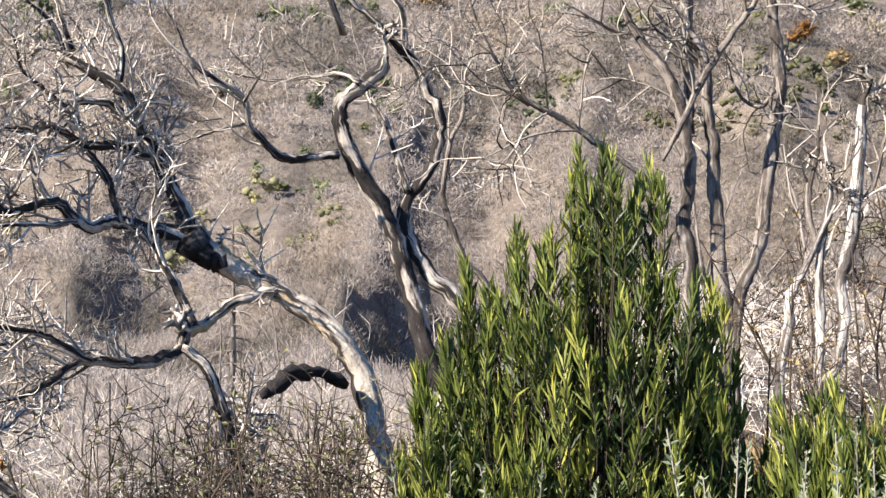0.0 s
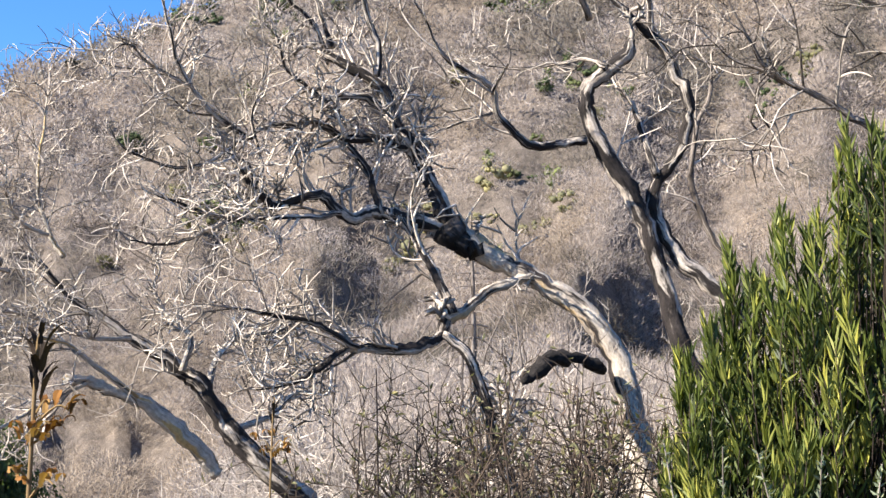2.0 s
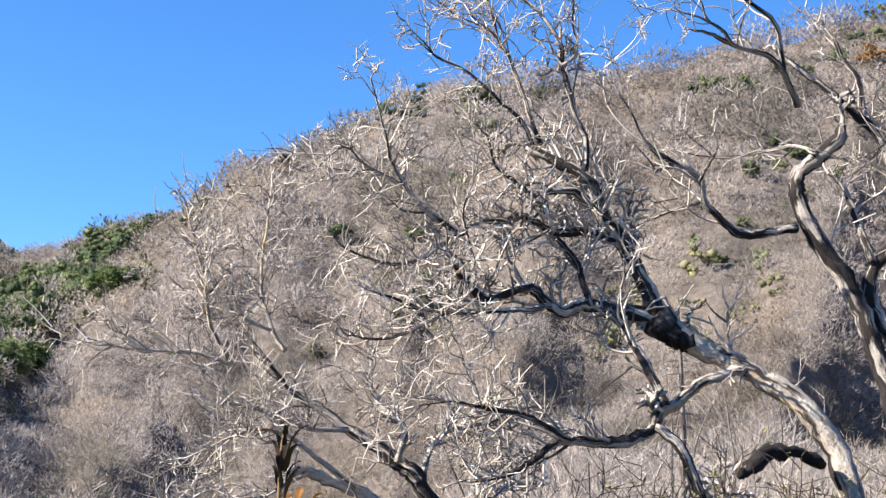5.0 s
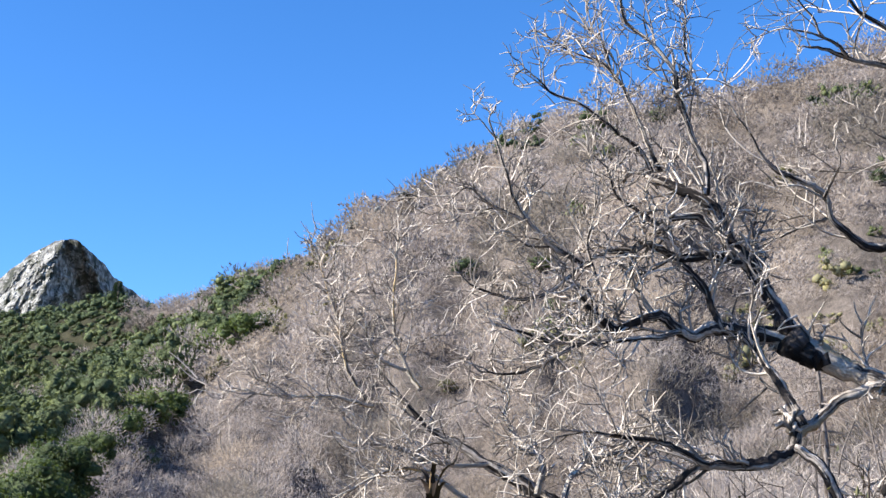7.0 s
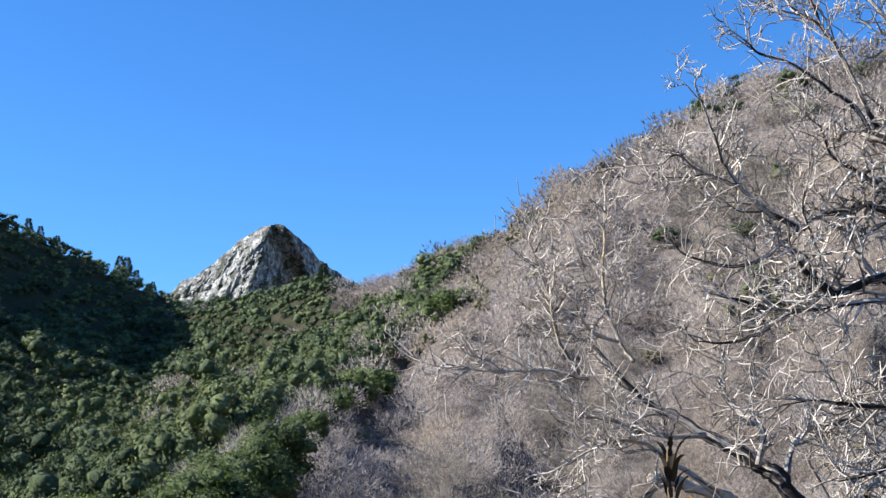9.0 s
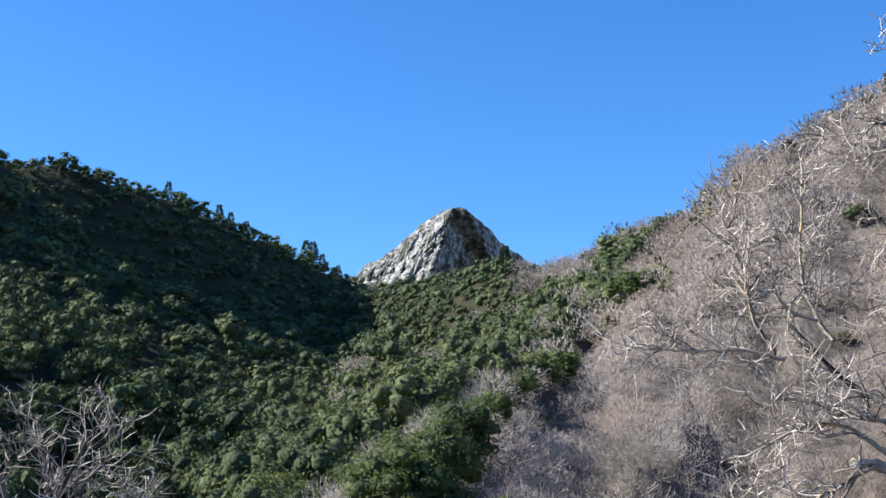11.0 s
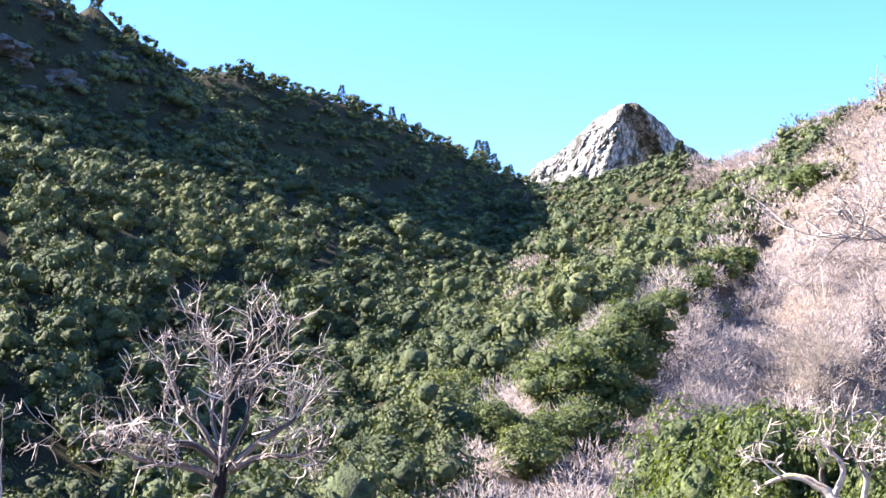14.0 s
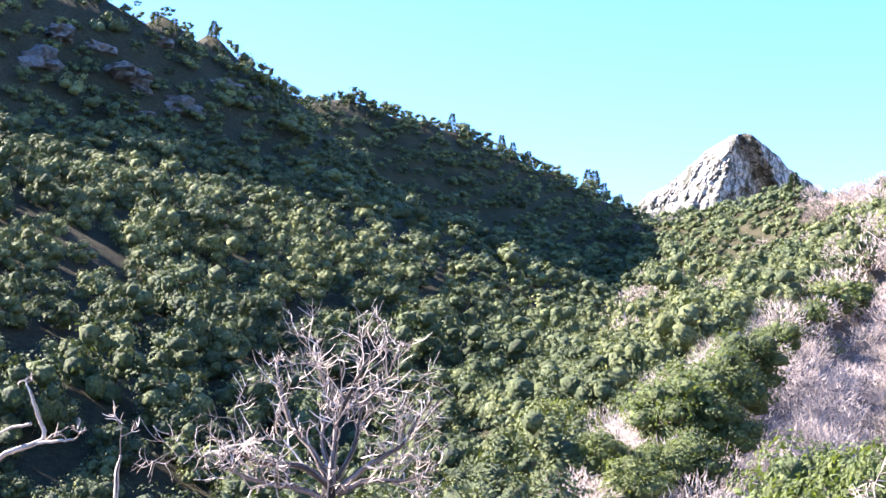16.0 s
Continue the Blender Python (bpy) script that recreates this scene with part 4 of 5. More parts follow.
FORKED_TREE = [
    ("trunk", [(0.03, 7.85, 1.77, 0.074), (-0.06, 7.85, 2.02, 0.074), (-0.14, 7.84, 2.31, 0.071), (-0.23, 7.82, 2.6, 0.069), (-0.29, 7.8, 2.8, 0.068), (-0.38, 7.77, 3.01, 0.069), (-0.52, 7.73, 3.23, 0.066), (-0.59, 7.7, 3.39, 0.063), (-0.62, 7.67, 3.52, 0.059), (-0.6, 7.66, 3.62, 0.056), (-0.49, 7.65, 3.71, 0.059), (-0.38, 7.63, 3.8, 0.053), (-0.35, 7.62, 3.89, 0.027)]),
    ("trunk", [(0.25, 7.93, 2.16, 0.068), (0.06, 7.91, 2.47, 0.065), (-0.08, 7.9, 2.61, 0.063), (-0.17, 7.89, 2.74, 0.061), (-0.23, 7.88, 2.88, 0.061), (-0.23, 7.86, 3.04, 0.050), (-0.13, 7.84, 3.17, 0.039), (-0.06, 7.82, 3.29, 0.041), (-0.03, 7.79, 3.45, 0.043), (-0.04, 7.76, 3.61, 0.045), (-0.1, 7.75, 3.68, 0.040), (-0.16, 7.71, 3.84, 0.040), (-0.27, 7.69, 3.94, 0.036), (-0.36, 7.66, 4.04, 0.028), (-0.48, 7.63, 4.15, 0.022), (-0.64, 7.58, 4.28, 0.017)]),
    ("limb", [(-0.24, 7.71, 3.94, 0.028), (-0.24, 7.7, 4.05, 0.026), (-0.26, 7.68, 4.18, 0.022), (-0.34, 7.67, 4.3, 0.019), (-0.38, 7.65, 4.42, 0.014)]),
    ("limb", [(-0.63, 7.66, 3.29, 0.040), (-0.75, 7.61, 3.27, 0.035), (-0.88, 7.56, 3.24, 0.035), (-0.97, 7.5, 3.26, 0.031), (-1.05, 7.43, 3.33, 0.028), (-1.11, 7.37, 3.4, 0.025), (-1.12, 7.3, 3.5, 0.021), (-1.16, 7.24, 3.55, 0.021), (-1.27, 7.16, 3.61, 0.019), (-1.34, 7.09, 3.64, 0.018), (-1.41, 7.02, 3.72, 0.013), (-1.45, 6.93, 3.83, 0.009), (-1.5, 6.85, 3.92, 0.006)]),
    ("limb", [(-0.49, 7.56, 3.7, 0.024), (-0.62, 7.64, 3.78, 0.015), (-0.79, 7.73, 3.78, 0.012), (-1.03, 7.81, 3.78, 0.011), (-1.28, 7.86, 3.84, 0.007)]),
    ("limb", [(-0.22, 7.81, 3.1, 0.032), (-0.27, 7.85, 3.27, 0.029), (-0.31, 7.9, 3.42, 0.024), (-0.36, 7.94, 3.57, 0.019), (-0.45, 7.98, 3.69, 0.012)]),
    ("limb", [(-1.17, 7.56, 3.45, 0.015), (-1.26, 7.49, 3.41, 0.013), (-1.38, 7.42, 3.35, 0.010), (-1.5, 7.34, 3.28, 0.007)]),
    ("limb", [(-1.12, 7.24, 3.5, 0.013), (-1.05, 7.13, 3.57, 0.011), (-1, 7.03, 3.6, 0.006)]),
    ("limb", [(-0.57, 7.22, 3.89, 0.025), (-0.63, 7.05, 4.02, 0.021), (-0.7, 6.9, 4.09, 0.019), (-0.85, 6.75, 4.1, 0.016), (-0.95, 6.6, 4.12, 0.013), (-1.05, 6.46, 4.11, 0.006)]),
    ("limb", [(-0.87, 6.7, 4.1, 0.013), (-0.91, 6.61, 4.15, 0.011), (-1.01, 6.51, 4.19, 0.008), (-1.14, 6.41, 4.21, 0.005)]),
    ("limb", [(-0.98, 6.55, 4.18, 0.008), (-1, 6.52, 4.27, 0.008), (-1.06, 6.47, 4.36, 0.006), (-1.1, 6.43, 4.45, 0.005)]),
    ("limb", [(-0.63, 7.07, 4.03, 0.020), (-0.64, 6.96, 4.19, 0.018), (-0.68, 6.87, 4.29, 0.016), (-0.8, 6.77, 4.37, 0.013), (-0.86, 6.67, 4.48, 0.008)]),
]
SAPLING = [
    ("trunk", [(0.3, 8.9, 2.51, 0.029), (0.16, 8.9, 2.81, 0.029), (0.08, 8.9, 2.99, 0.029), (0, 8.89, 3.22, 0.027), (-0, 8.89, 3.37, 0.025), (0.04, 8.87, 3.63, 0.021), (0.13, 8.84, 3.85, 0.018), (0.14, 8.81, 4.07, 0.010)]),
]
CLUMP_TREE = [
    ("trunk", [(1.4, 7.26, 1.94, 0.063), (1.38, 7.25, 2.18, 0.060), (1.36, 7.24, 2.43, 0.055), (1.34, 7.22, 2.68, 0.055), (1.32, 7.21, 2.86, 0.052), (1.35, 7.16, 3.11, 0.052), (1.33, 7.13, 3.29, 0.046), (1.3, 7.11, 3.44, 0.043), (1.25, 7.09, 3.57, 0.040), (1.18, 7.08, 3.69, 0.037), (1.1, 7.07, 3.79, 0.033), (1, 7.05, 3.94, 0.027), (0.94, 7.01, 4.09, 0.021)]),
    ("trunk", [(1.57, 7.33, 1.94, 0.067), (1.57, 7.32, 2.25, 0.061), (1.53, 7.3, 2.56, 0.056), (1.52, 7.27, 2.81, 0.050), (1.5, 7.25, 3.03, 0.048), (1.5, 7.22, 3.19, 0.045), (1.49, 7.21, 3.31, 0.043), (1.46, 7.18, 3.46, 0.040), (1.45, 7.14, 3.65, 0.040), (1.42, 7.12, 3.77, 0.039), (1.34, 7.11, 3.9, 0.042), (1.32, 7.04, 4.13, 0.039)]),
    ("trunk", [(1.4, 7.37, 3.35, 0.036), (1.38, 7.29, 3.66, 0.041), (1.36, 7.24, 3.84, 0.044), (1.36, 7.14, 4.14, 0.043)]),
    ("trunk", [(1.6, 7.31, 2.12, 0.045), (1.64, 7.31, 2.44, 0.045), (1.71, 7.3, 2.59, 0.047), (1.76, 7.3, 2.75, 0.049), (1.8, 7.29, 3.01, 0.049), (1.83, 7.26, 3.23, 0.047), (1.86, 7.24, 3.45, 0.049), (1.88, 7.22, 3.64, 0.046), (1.85, 7.19, 3.89, 0.041), (1.81, 7.14, 4.17, 0.036)]),
    ("limb", [(1.18, 7.04, 3.13, 0.017), (1.28, 7, 3.32, 0.022), (1.38, 6.95, 3.53, 0.025), (1.52, 6.87, 3.76, 0.024), (1.64, 6.81, 3.92, 0.020), (1.72, 6.76, 4.07, 0.016)]),
    ("limb", [(1.1, 6.97, 3.01, 0.026), (0.92, 6.92, 3.13, 0.026), (0.79, 6.87, 3.2, 0.024), (0.64, 6.82, 3.29, 0.021), (0.51, 6.76, 3.34, 0.018), (0.36, 6.7, 3.42, 0.015), (0.27, 6.61, 3.55, 0.012), (0.18, 6.52, 3.7, 0.007), (0.12, 6.43, 3.82, 0.006)]),
    ("limb", [(1.46, 7.17, 3.67, 0.024), (1.32, 7.12, 3.78, 0.021), (1.16, 7.07, 3.88, 0.018), (0.97, 7.07, 3.85, 0.014), (0.82, 7.02, 3.91, 0.011), (0.66, 6.97, 3.99, 0.006)]),
    ("limb", [(1.84, 7.21, 3.57, 0.020), (1.8, 7.3, 3.5, 0.017), (1.72, 7.36, 3.54, 0.013), (1.66, 7.39, 3.65, 0.010), (1.64, 7.42, 3.77, 0.005)]),
    ("limb", [(0.45, 6.86, 3.39, 0.012), (0.31, 6.81, 3.46, 0.011), (0.19, 6.77, 3.5, 0.007), (0.08, 6.71, 3.59, 0.004)]),
]
PALE_TREE = [
    ("trunk", [(1.66, 6.59, 1.85, 0.032), (1.68, 6.59, 2.04, 0.033), (1.72, 6.59, 2.21, 0.032), (1.73, 6.58, 2.35, 0.029), (1.8, 6.57, 2.47, 0.023), (1.9, 6.53, 2.69, 0.018), (1.95, 6.51, 2.79, 0.013)]),
    ("trunk", [(1.87, 6.64, 1.91, 0.029), (1.88, 6.62, 2.1, 0.029), (1.88, 6.6, 2.3, 0.029), (1.88, 6.58, 2.5, 0.026), (1.9, 6.54, 2.69, 0.022), (1.93, 6.5, 2.88, 0.018), (1.9, 6.47, 3.08, 0.012)]),
    ("trunk", [(1.91, 6.63, 1.85, 0.032), (1.96, 6.62, 2.02, 0.032), (2, 6.6, 2.24, 0.038), (1.99, 6.6, 2.42, 0.038), (2.04, 6.58, 2.61, 0.042), (2.06, 6.54, 2.84, 0.042), (2.08, 6.51, 3.06, 0.037), (2.09, 6.46, 3.29, 0.030)]),
    ("limb", [(1.89, 6.67, 2.6, 0.019), (1.86, 6.67, 2.77, 0.021), (1.87, 6.67, 2.92, 0.021), (1.91, 6.65, 3.09, 0.014), (1.92, 6.64, 3.23, 0.008)]),
    ("limb", [(2.07, 6.58, 2.81, 0.018), (2.14, 6.54, 2.87, 0.018), (2.17, 6.51, 2.97, 0.013), (2.2, 6.46, 3.14, 0.009)]),
]
SPREADING_TREE = [
    ("trunk", [(-1.82, 6.11, 1.18, 0.074), (-1.94, 6.08, 1.33, 0.068), (-2.08, 6.05, 1.46, 0.065), (-2.17, 6.02, 1.56, 0.063), (-2.25, 5.99, 1.67, 0.056), (-2.33, 5.96, 1.8, 0.053), (-2.4, 5.93, 1.85, 0.046), (-2.5, 5.89, 1.93, 0.041), (-2.63, 5.83, 2.01, 0.033), (-2.75, 5.77, 2.1, 0.025), (-2.85, 5.72, 2.16, 0.020), (-2.93, 5.67, 2.25, 0.016), (-3.01, 5.61, 2.37, 0.012), (-3.08, 5.56, 2.47, 0.008)]),
    ("limb", [(-2.82, 5.51, 2.35, 0.015), (-2.87, 5.5, 2.41, 0.014), (-2.9, 5.49, 2.49, 0.012), (-2.94, 5.48, 2.6, 0.011), (-2.94, 5.46, 2.77, 0.010), (-2.92, 5.45, 2.93, 0.008), (-2.9, 5.44, 3.12, 0.005)]),
    ("limb", [(-2.88, 5.47, 2.44, 0.012), (-2.96, 5.39, 2.48, 0.011), (-3, 5.32, 2.56, 0.008), (-2.99, 5.27, 2.64, 0.005)]),
    ("limb", [(-3.01, 5.32, 2.28, 0.015), (-3.07, 5.24, 2.43, 0.012), (-3.08, 5.19, 2.57, 0.011), (-3.08, 5.15, 2.67, 0.009), (-3.1, 5.09, 2.8, 0.008), (-3.11, 5.02, 2.95, 0.005)]),
    ("limb", [(-2.94, 5.24, 2.25, 0.012), (-3.05, 5.12, 2.29, 0.011), (-3.16, 5, 2.29, 0.009), (-3.27, 4.88, 2.29, 0.006), (-3.35, 4.76, 2.31, 0.004)]),
    ("broken_limb", [(-2.17, 5.8, 1.38, 0.040), (-2.21, 5.75, 1.46, 0.047), (-2.29, 5.67, 1.56, 0.049), (-2.38, 5.59, 1.66, 0.044), (-2.46, 5.51, 1.72, 0.037), (-2.53, 5.43, 1.75, 0.033), (-2.6, 5.35, 1.78, 0.034), (-2.67, 5.27, 1.79, 0.028)]),
    ("limb", [(-2.44, 5.49, 1.72, 0.018), (-2.57, 5.34, 1.85, 0.014), (-2.65, 5.21, 1.94, 0.011), (-2.75, 5.07, 1.95, 0.010), (-2.81, 4.95, 1.9, 0.007), (-2.91, 4.81, 1.82, 0.005)]),
    ("limb", [(-2.59, 5.31, 1.78, 0.015), (-2.68, 5.19, 1.7, 0.012), (-2.75, 5.07, 1.64, 0.011), (-2.82, 4.95, 1.57, 0.010), (-2.93, 4.8, 1.54, 0.005)]),
    ("limb", [(-2.37, 5.84, 1.85, 0.020), (-2.35, 5.88, 2.01, 0.018), (-2.47, 5.87, 2.12, 0.014), (-2.54, 5.87, 2.23, 0.012), (-2.53, 5.91, 2.34, 0.010), (-2.59, 5.91, 2.45, 0.005)]),
    ("limb", [(-2.55, 5.65, 1.99, 0.016), (-2.65, 5.49, 1.98, 0.014), (-2.72, 5.35, 2.01, 0.011), (-2.83, 5.18, 2.06, 0.009), (-2.91, 5.02, 2.07, 0.005)]),
    ("limb", [(-2.3, 5.97, 1.76, 0.023), (-2.29, 6.1, 1.94, 0.019), (-2.23, 6.25, 2.04, 0.017), (-2.1, 6.42, 2.08, 0.014), (-2.03, 6.57, 2.15, 0.010)]),
    ("limb", [(-2.17, 6.02, 1.59, 0.023), (-2.06, 6.23, 1.65, 0.018), (-2.01, 6.42, 1.76, 0.016), (-1.94, 6.61, 1.78, 0.010)]),
]
WHITE_BUSH = [
    ("trunk", [(-6.18, 3.63, 1.06, 0.047), (-6.19, 3.64, 1.23, 0.044), (-6.19, 3.65, 1.35, 0.040)]),
    ("limb", [(-6.18, 3.65, 1.34, 0.029), (-6.18, 3.66, 1.51, 0.022), (-6.17, 3.68, 1.69, 0.015), (-6.14, 3.73, 1.83, 0.012), (-6.09, 3.79, 1.99, 0.007)]),
    ("limb", [(-6.19, 3.65, 1.36, 0.026), (-6.28, 3.6, 1.51, 0.019), (-6.38, 3.54, 1.62, 0.015), (-6.45, 3.5, 1.8, 0.011), (-6.51, 3.5, 1.93, 0.006)]),
    ("limb", [(-6.18, 3.65, 1.33, 0.025), (-6.19, 3.5, 1.43, 0.022), (-6.21, 3.32, 1.45, 0.016), (-6.21, 3.16, 1.48, 0.011), (-6.21, 3.02, 1.51, 0.007)]),
    ("limb", [(-6.17, 3.68, 1.31, 0.024), (-6.06, 3.76, 1.43, 0.019), (-5.94, 3.85, 1.52, 0.015), (-5.86, 3.89, 1.58, 0.010), (-5.78, 3.91, 1.71, 0.006)]),
    ("limb", [(-6.19, 3.64, 1.27, 0.022), (-6.18, 3.4, 1.34, 0.019), (-6.15, 3.19, 1.37, 0.014), (-6.1, 3, 1.44, 0.007)]),
    ("limb", [(-6.18, 3.67, 1.37, 0.021), (-6.28, 3.65, 1.57, 0.016), (-6.33, 3.71, 1.75, 0.012), (-6.41, 3.71, 1.93, 0.009), (-6.49, 3.72, 2.03, 0.005)]),
    ("limb", [(-6.16, 3.69, 1.3, 0.021), (-6.17, 3.87, 1.37, 0.018), (-6.13, 4.09, 1.37, 0.014), (-6.12, 4.28, 1.46, 0.006)]),
    ("limb", [(-6.17, 3.68, 1.37, 0.018), (-6.17, 3.79, 1.57, 0.015), (-6.19, 3.83, 1.75, 0.010), (-6.17, 3.95, 1.87, 0.007), (-6.17, 4.02, 2.02, 0.004)]),
]
LOW_SNAG = [
    ("trunk", [(-6.71, 2.04, 1.22, 0.023), (-6.69, 2.12, 1.45, 0.018), (-6.66, 2.22, 1.51, 0.016), (-6.63, 2.31, 1.56, 0.013), (-6.64, 2.26, 1.7, 0.013), (-6.65, 2.23, 1.78, 0.006)]),
    ("limb", [(-6.64, 2.27, 1.53, 0.011), (-6.56, 2.34, 1.54, 0.010), (-6.48, 2.4, 1.55, 0.006)]),
    ("limb", [(-6.65, 2.25, 1.62, 0.010), (-6.72, 2.18, 1.6, 0.009), (-6.8, 2.1, 1.55, 0.006)]),
]
STICK = [
    ("trunk", [(-6.47, 2.63, 1.07, 0.017), (-6.49, 2.63, 1.28, 0.016), (-6.5, 2.63, 1.39, 0.013), (-6.49, 2.64, 1.48, 0.006)]),
]
FALLEN_BRUSH = [
    ("trunk", [(-5.05, 7.69, 0.75, 0.050), (-5.23, 7.61, 1.02, 0.042), (-5.34, 7.54, 1.13, 0.031), (-5.46, 7.46, 1.16, 0.023), (-5.58, 7.38, 1.11, 0.013)]),
    ("limb", [(-5.23, 7.61, 1.02, 0.031), (-5.17, 7.65, 1.2, 0.023), (-5.23, 7.62, 1.31, 0.017), (-5.28, 7.59, 1.36, 0.010)]),
    ("limb", [(-5.09, 7.67, 0.85, 0.031), (-5.02, 7.67, 1.14, 0.023), (-5.01, 7.6, 1.28, 0.015), (-4.92, 7.58, 1.41, 0.009)]),
]
dead_tree(MAIN_TREE, "dead scorched tree with arching trunk and crooked limbs", BARK, BARK_TRUNK, twigs=2.1, twig_len=0.29, tone=0.7)
dead_tree(FORKED_TREE, "dead forked tree with charred twisting limbs", BARK_CHAR, BARK_CHAR, twigs=0.55, twig_len=0.5)
dead_tree(SAPLING, "slender dead sapling beside a forked tree", BARK_GREY, BARK_GREY, twigs=1.2, twig_len=0.5, sides=7)
dead_tree(CLUMP_TREE, "dead clump of upright stems behind a green bush", BARK_GREY, BARK_GREY, twigs=0.8, twig_len=0.6, tone=0.42)
dead_tree(PALE_TREE, "small dead tree with bleached white stems", BARK_GREY, BARK_STEM, twigs=1.1, twig_len=0.4, tone=0.45)
dead_tree(SPREADING_TREE, "dead spreading tree with a broken pale limb", BARK_PALE, BARK_CHAR, twigs=3.2, twig_len=0.27, tone=0.72)
dead_tree(WHITE_BUSH, "bleached dead bush with a dark trunk on the slope", BARK_GREY, BARK_BLACK, twigs=2.2, twig_len=0.27, tone=0.7, crook=0.4, name="dead_bush", rise=0.4, fine=0.75)
dead_tree(LOW_SNAG, "bare white crooked snag beside the slope", BARK_PALE, BARK_PALE, twigs=0.5, twig_len=0.2, name="snag")
dead_tree(STICK, "thin bleached upright stick on the slope", BARK_PALE, BARK_PALE, twigs=0.0, name="snag")
dead_tree(FALLEN_BRUSH, "pale dead branches lying over green oaks", BARK_PALE, BARK_PALE, twigs=1.6, twig_len=0.3, name="dead_bush")


# ---- leafy plants and small growth ----
def blades(pile, base, way, length, width, tone):
    """Long pointed leaves, each folded along its rib."""
    n = len(base)
    way = way / np.linalg.norm(way, axis=1, keepdims=True)
    side = np.cross(way, ball(n))
    side /= np.linalg.norm(side, axis=1, keepdims=True)
    up = np.cross(side, way)
    length, width = np.broadcast_to(length, n)[:, None], np.broadcast_to(width, n)[:, None]
    mid = base + way * length * 0.45
    tip = base + way * length - up * length * 0.08
    v = np.stack([base, mid - side * width + up * width * 0.5, tip, mid + side * width + up * width * 0.5], 1).reshape(-1, 3)
    k = np.arange(n)[:, None] * 4
    f = np.concatenate([k + np.array([[0, 1, 2]]), k + np.array([[0, 2, 3]])])
    pile.add(v, f, np.repeat(np.broadcast_to(tone, n), 4))


def long_leaf_bush(foot_at, profile, y_mid, depth, clumps, label, leaf=0.1, low=1.15, tone=0.42, hollows=()):
    """An upright bush: leafy spires on its outside with dark gaps between them; profile: its top along x; hollows: bare stretches of its near side, x from, x to, height."""
    root = tagged(new("green_bush"), label, "bush")
    wood, leaves = Pile(), Pile()
    px, pz = [p[0] for p in profile], [p[1] for p in profile]
    half, mid = (px[-1] - px[0]) / 2, (px[-1] + px[0]) / 2
    peaks = [p[0] for a, p, b in zip(profile, profile[1:], profile[2:]) if p[1] > a[1] and p[1] >= b[1]]
    for c in range(clumps):
        spire = c < 2 * len(peaks)
        cx = peaks[c % len(peaks)] + rng.normal() * 0.008 if spire else rng.uniform(px[0], px[-1])
        top = float(np.interp(cx, px, pz))
        fill = min(float(np.interp(cx + q, px, pz)) for q in (-0.1, -0.05, 0, 0.05, 0.1)) - 0.1
        cz = top - 0.05 if spire else rng.uniform(low, max(fill, low + 0.2))
        swell = math.sqrt(max(0.08, 1 - ((cx - mid) / half) ** 2)) * (0.5 + 0.5 * (top - cz) / (top - low + 0.01))
        bare = any(a < cx < b and cz < h for a, b, h in hollows)
        cy = y_mid + (1 if bare or rng.random() < 0.25 else -1) * depth * swell * rng.uniform(0.5, 1.0)
        clump_tone = tone + rng.normal() * 0.15
        for _ in range(rt.randint(3, 5) if spire else rt.randint(4, 7)):
            wide = 0.016 if spire else 0.05
            p = np.array([cx + rng.normal() * wide, cy + rng.normal() * 0.05, cz + (-abs(rng.normal()) * 0.16 if spire else rng.normal() * 0.08)])
            p[2] = min(p[2], float(np.interp(p[0], px, pz)) - 0.05)
            d = np.array([(p[0] - mid) * 0.22 + rng.normal() * 0.1, (p[1] - y_mid) * 0.25 + rng.normal() * 0.12, 1.0])
            d /= np.linalg.norm(d)
            reach = rng.uniform(0.24, 0.42)
            start = p - d * reach
            foot = np.array([foot_at[0] + (p[0] - foot_at[0]) * 0.25, foot_at[1] + 0.1 + (p[1] - foot_at[1]) * 0.1, 0.0])
            foot[2] = float(height(foot[0], foot[1]))
            line = crv([(*foot, 0.005), (*(foot * 0.4 + np.array([start[0], foot[1], start[2]]) * 0.6), 0.0035), (*start, 0.0025), (*p, 0.0015)], 3)
            v, f = tube(line, 3, 0.0, False)
            wood.add(v, f, 0.0)
            n = rt.randint(26, 40)
            u = 1 - rng.uniform(0, 1, n) ** 1.25
            a = np.arange(n) * 2.4 + rng.uniform(0, 6)
            e1 = np.cross(d, (0.3, 0.9, 0.1))
            e1 /= np.linalg.norm(e1)
            e2 = np.cross(d, e1)
            out = np.cos(a)[:, None] * e1 + np.sin(a)[:, None] * e2
            spread = (0.95 - 0.7 * u)[:, None] * rng.uniform(0.5, 1.25, (n, 1))
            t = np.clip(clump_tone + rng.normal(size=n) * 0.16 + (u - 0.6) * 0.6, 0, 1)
            t = np.where(rng.random(n) < 0.03, 1.0, t)
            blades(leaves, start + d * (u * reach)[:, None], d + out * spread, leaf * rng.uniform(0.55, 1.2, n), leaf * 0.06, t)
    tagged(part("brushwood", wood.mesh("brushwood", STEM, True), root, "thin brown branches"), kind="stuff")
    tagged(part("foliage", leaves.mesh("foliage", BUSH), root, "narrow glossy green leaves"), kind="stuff")


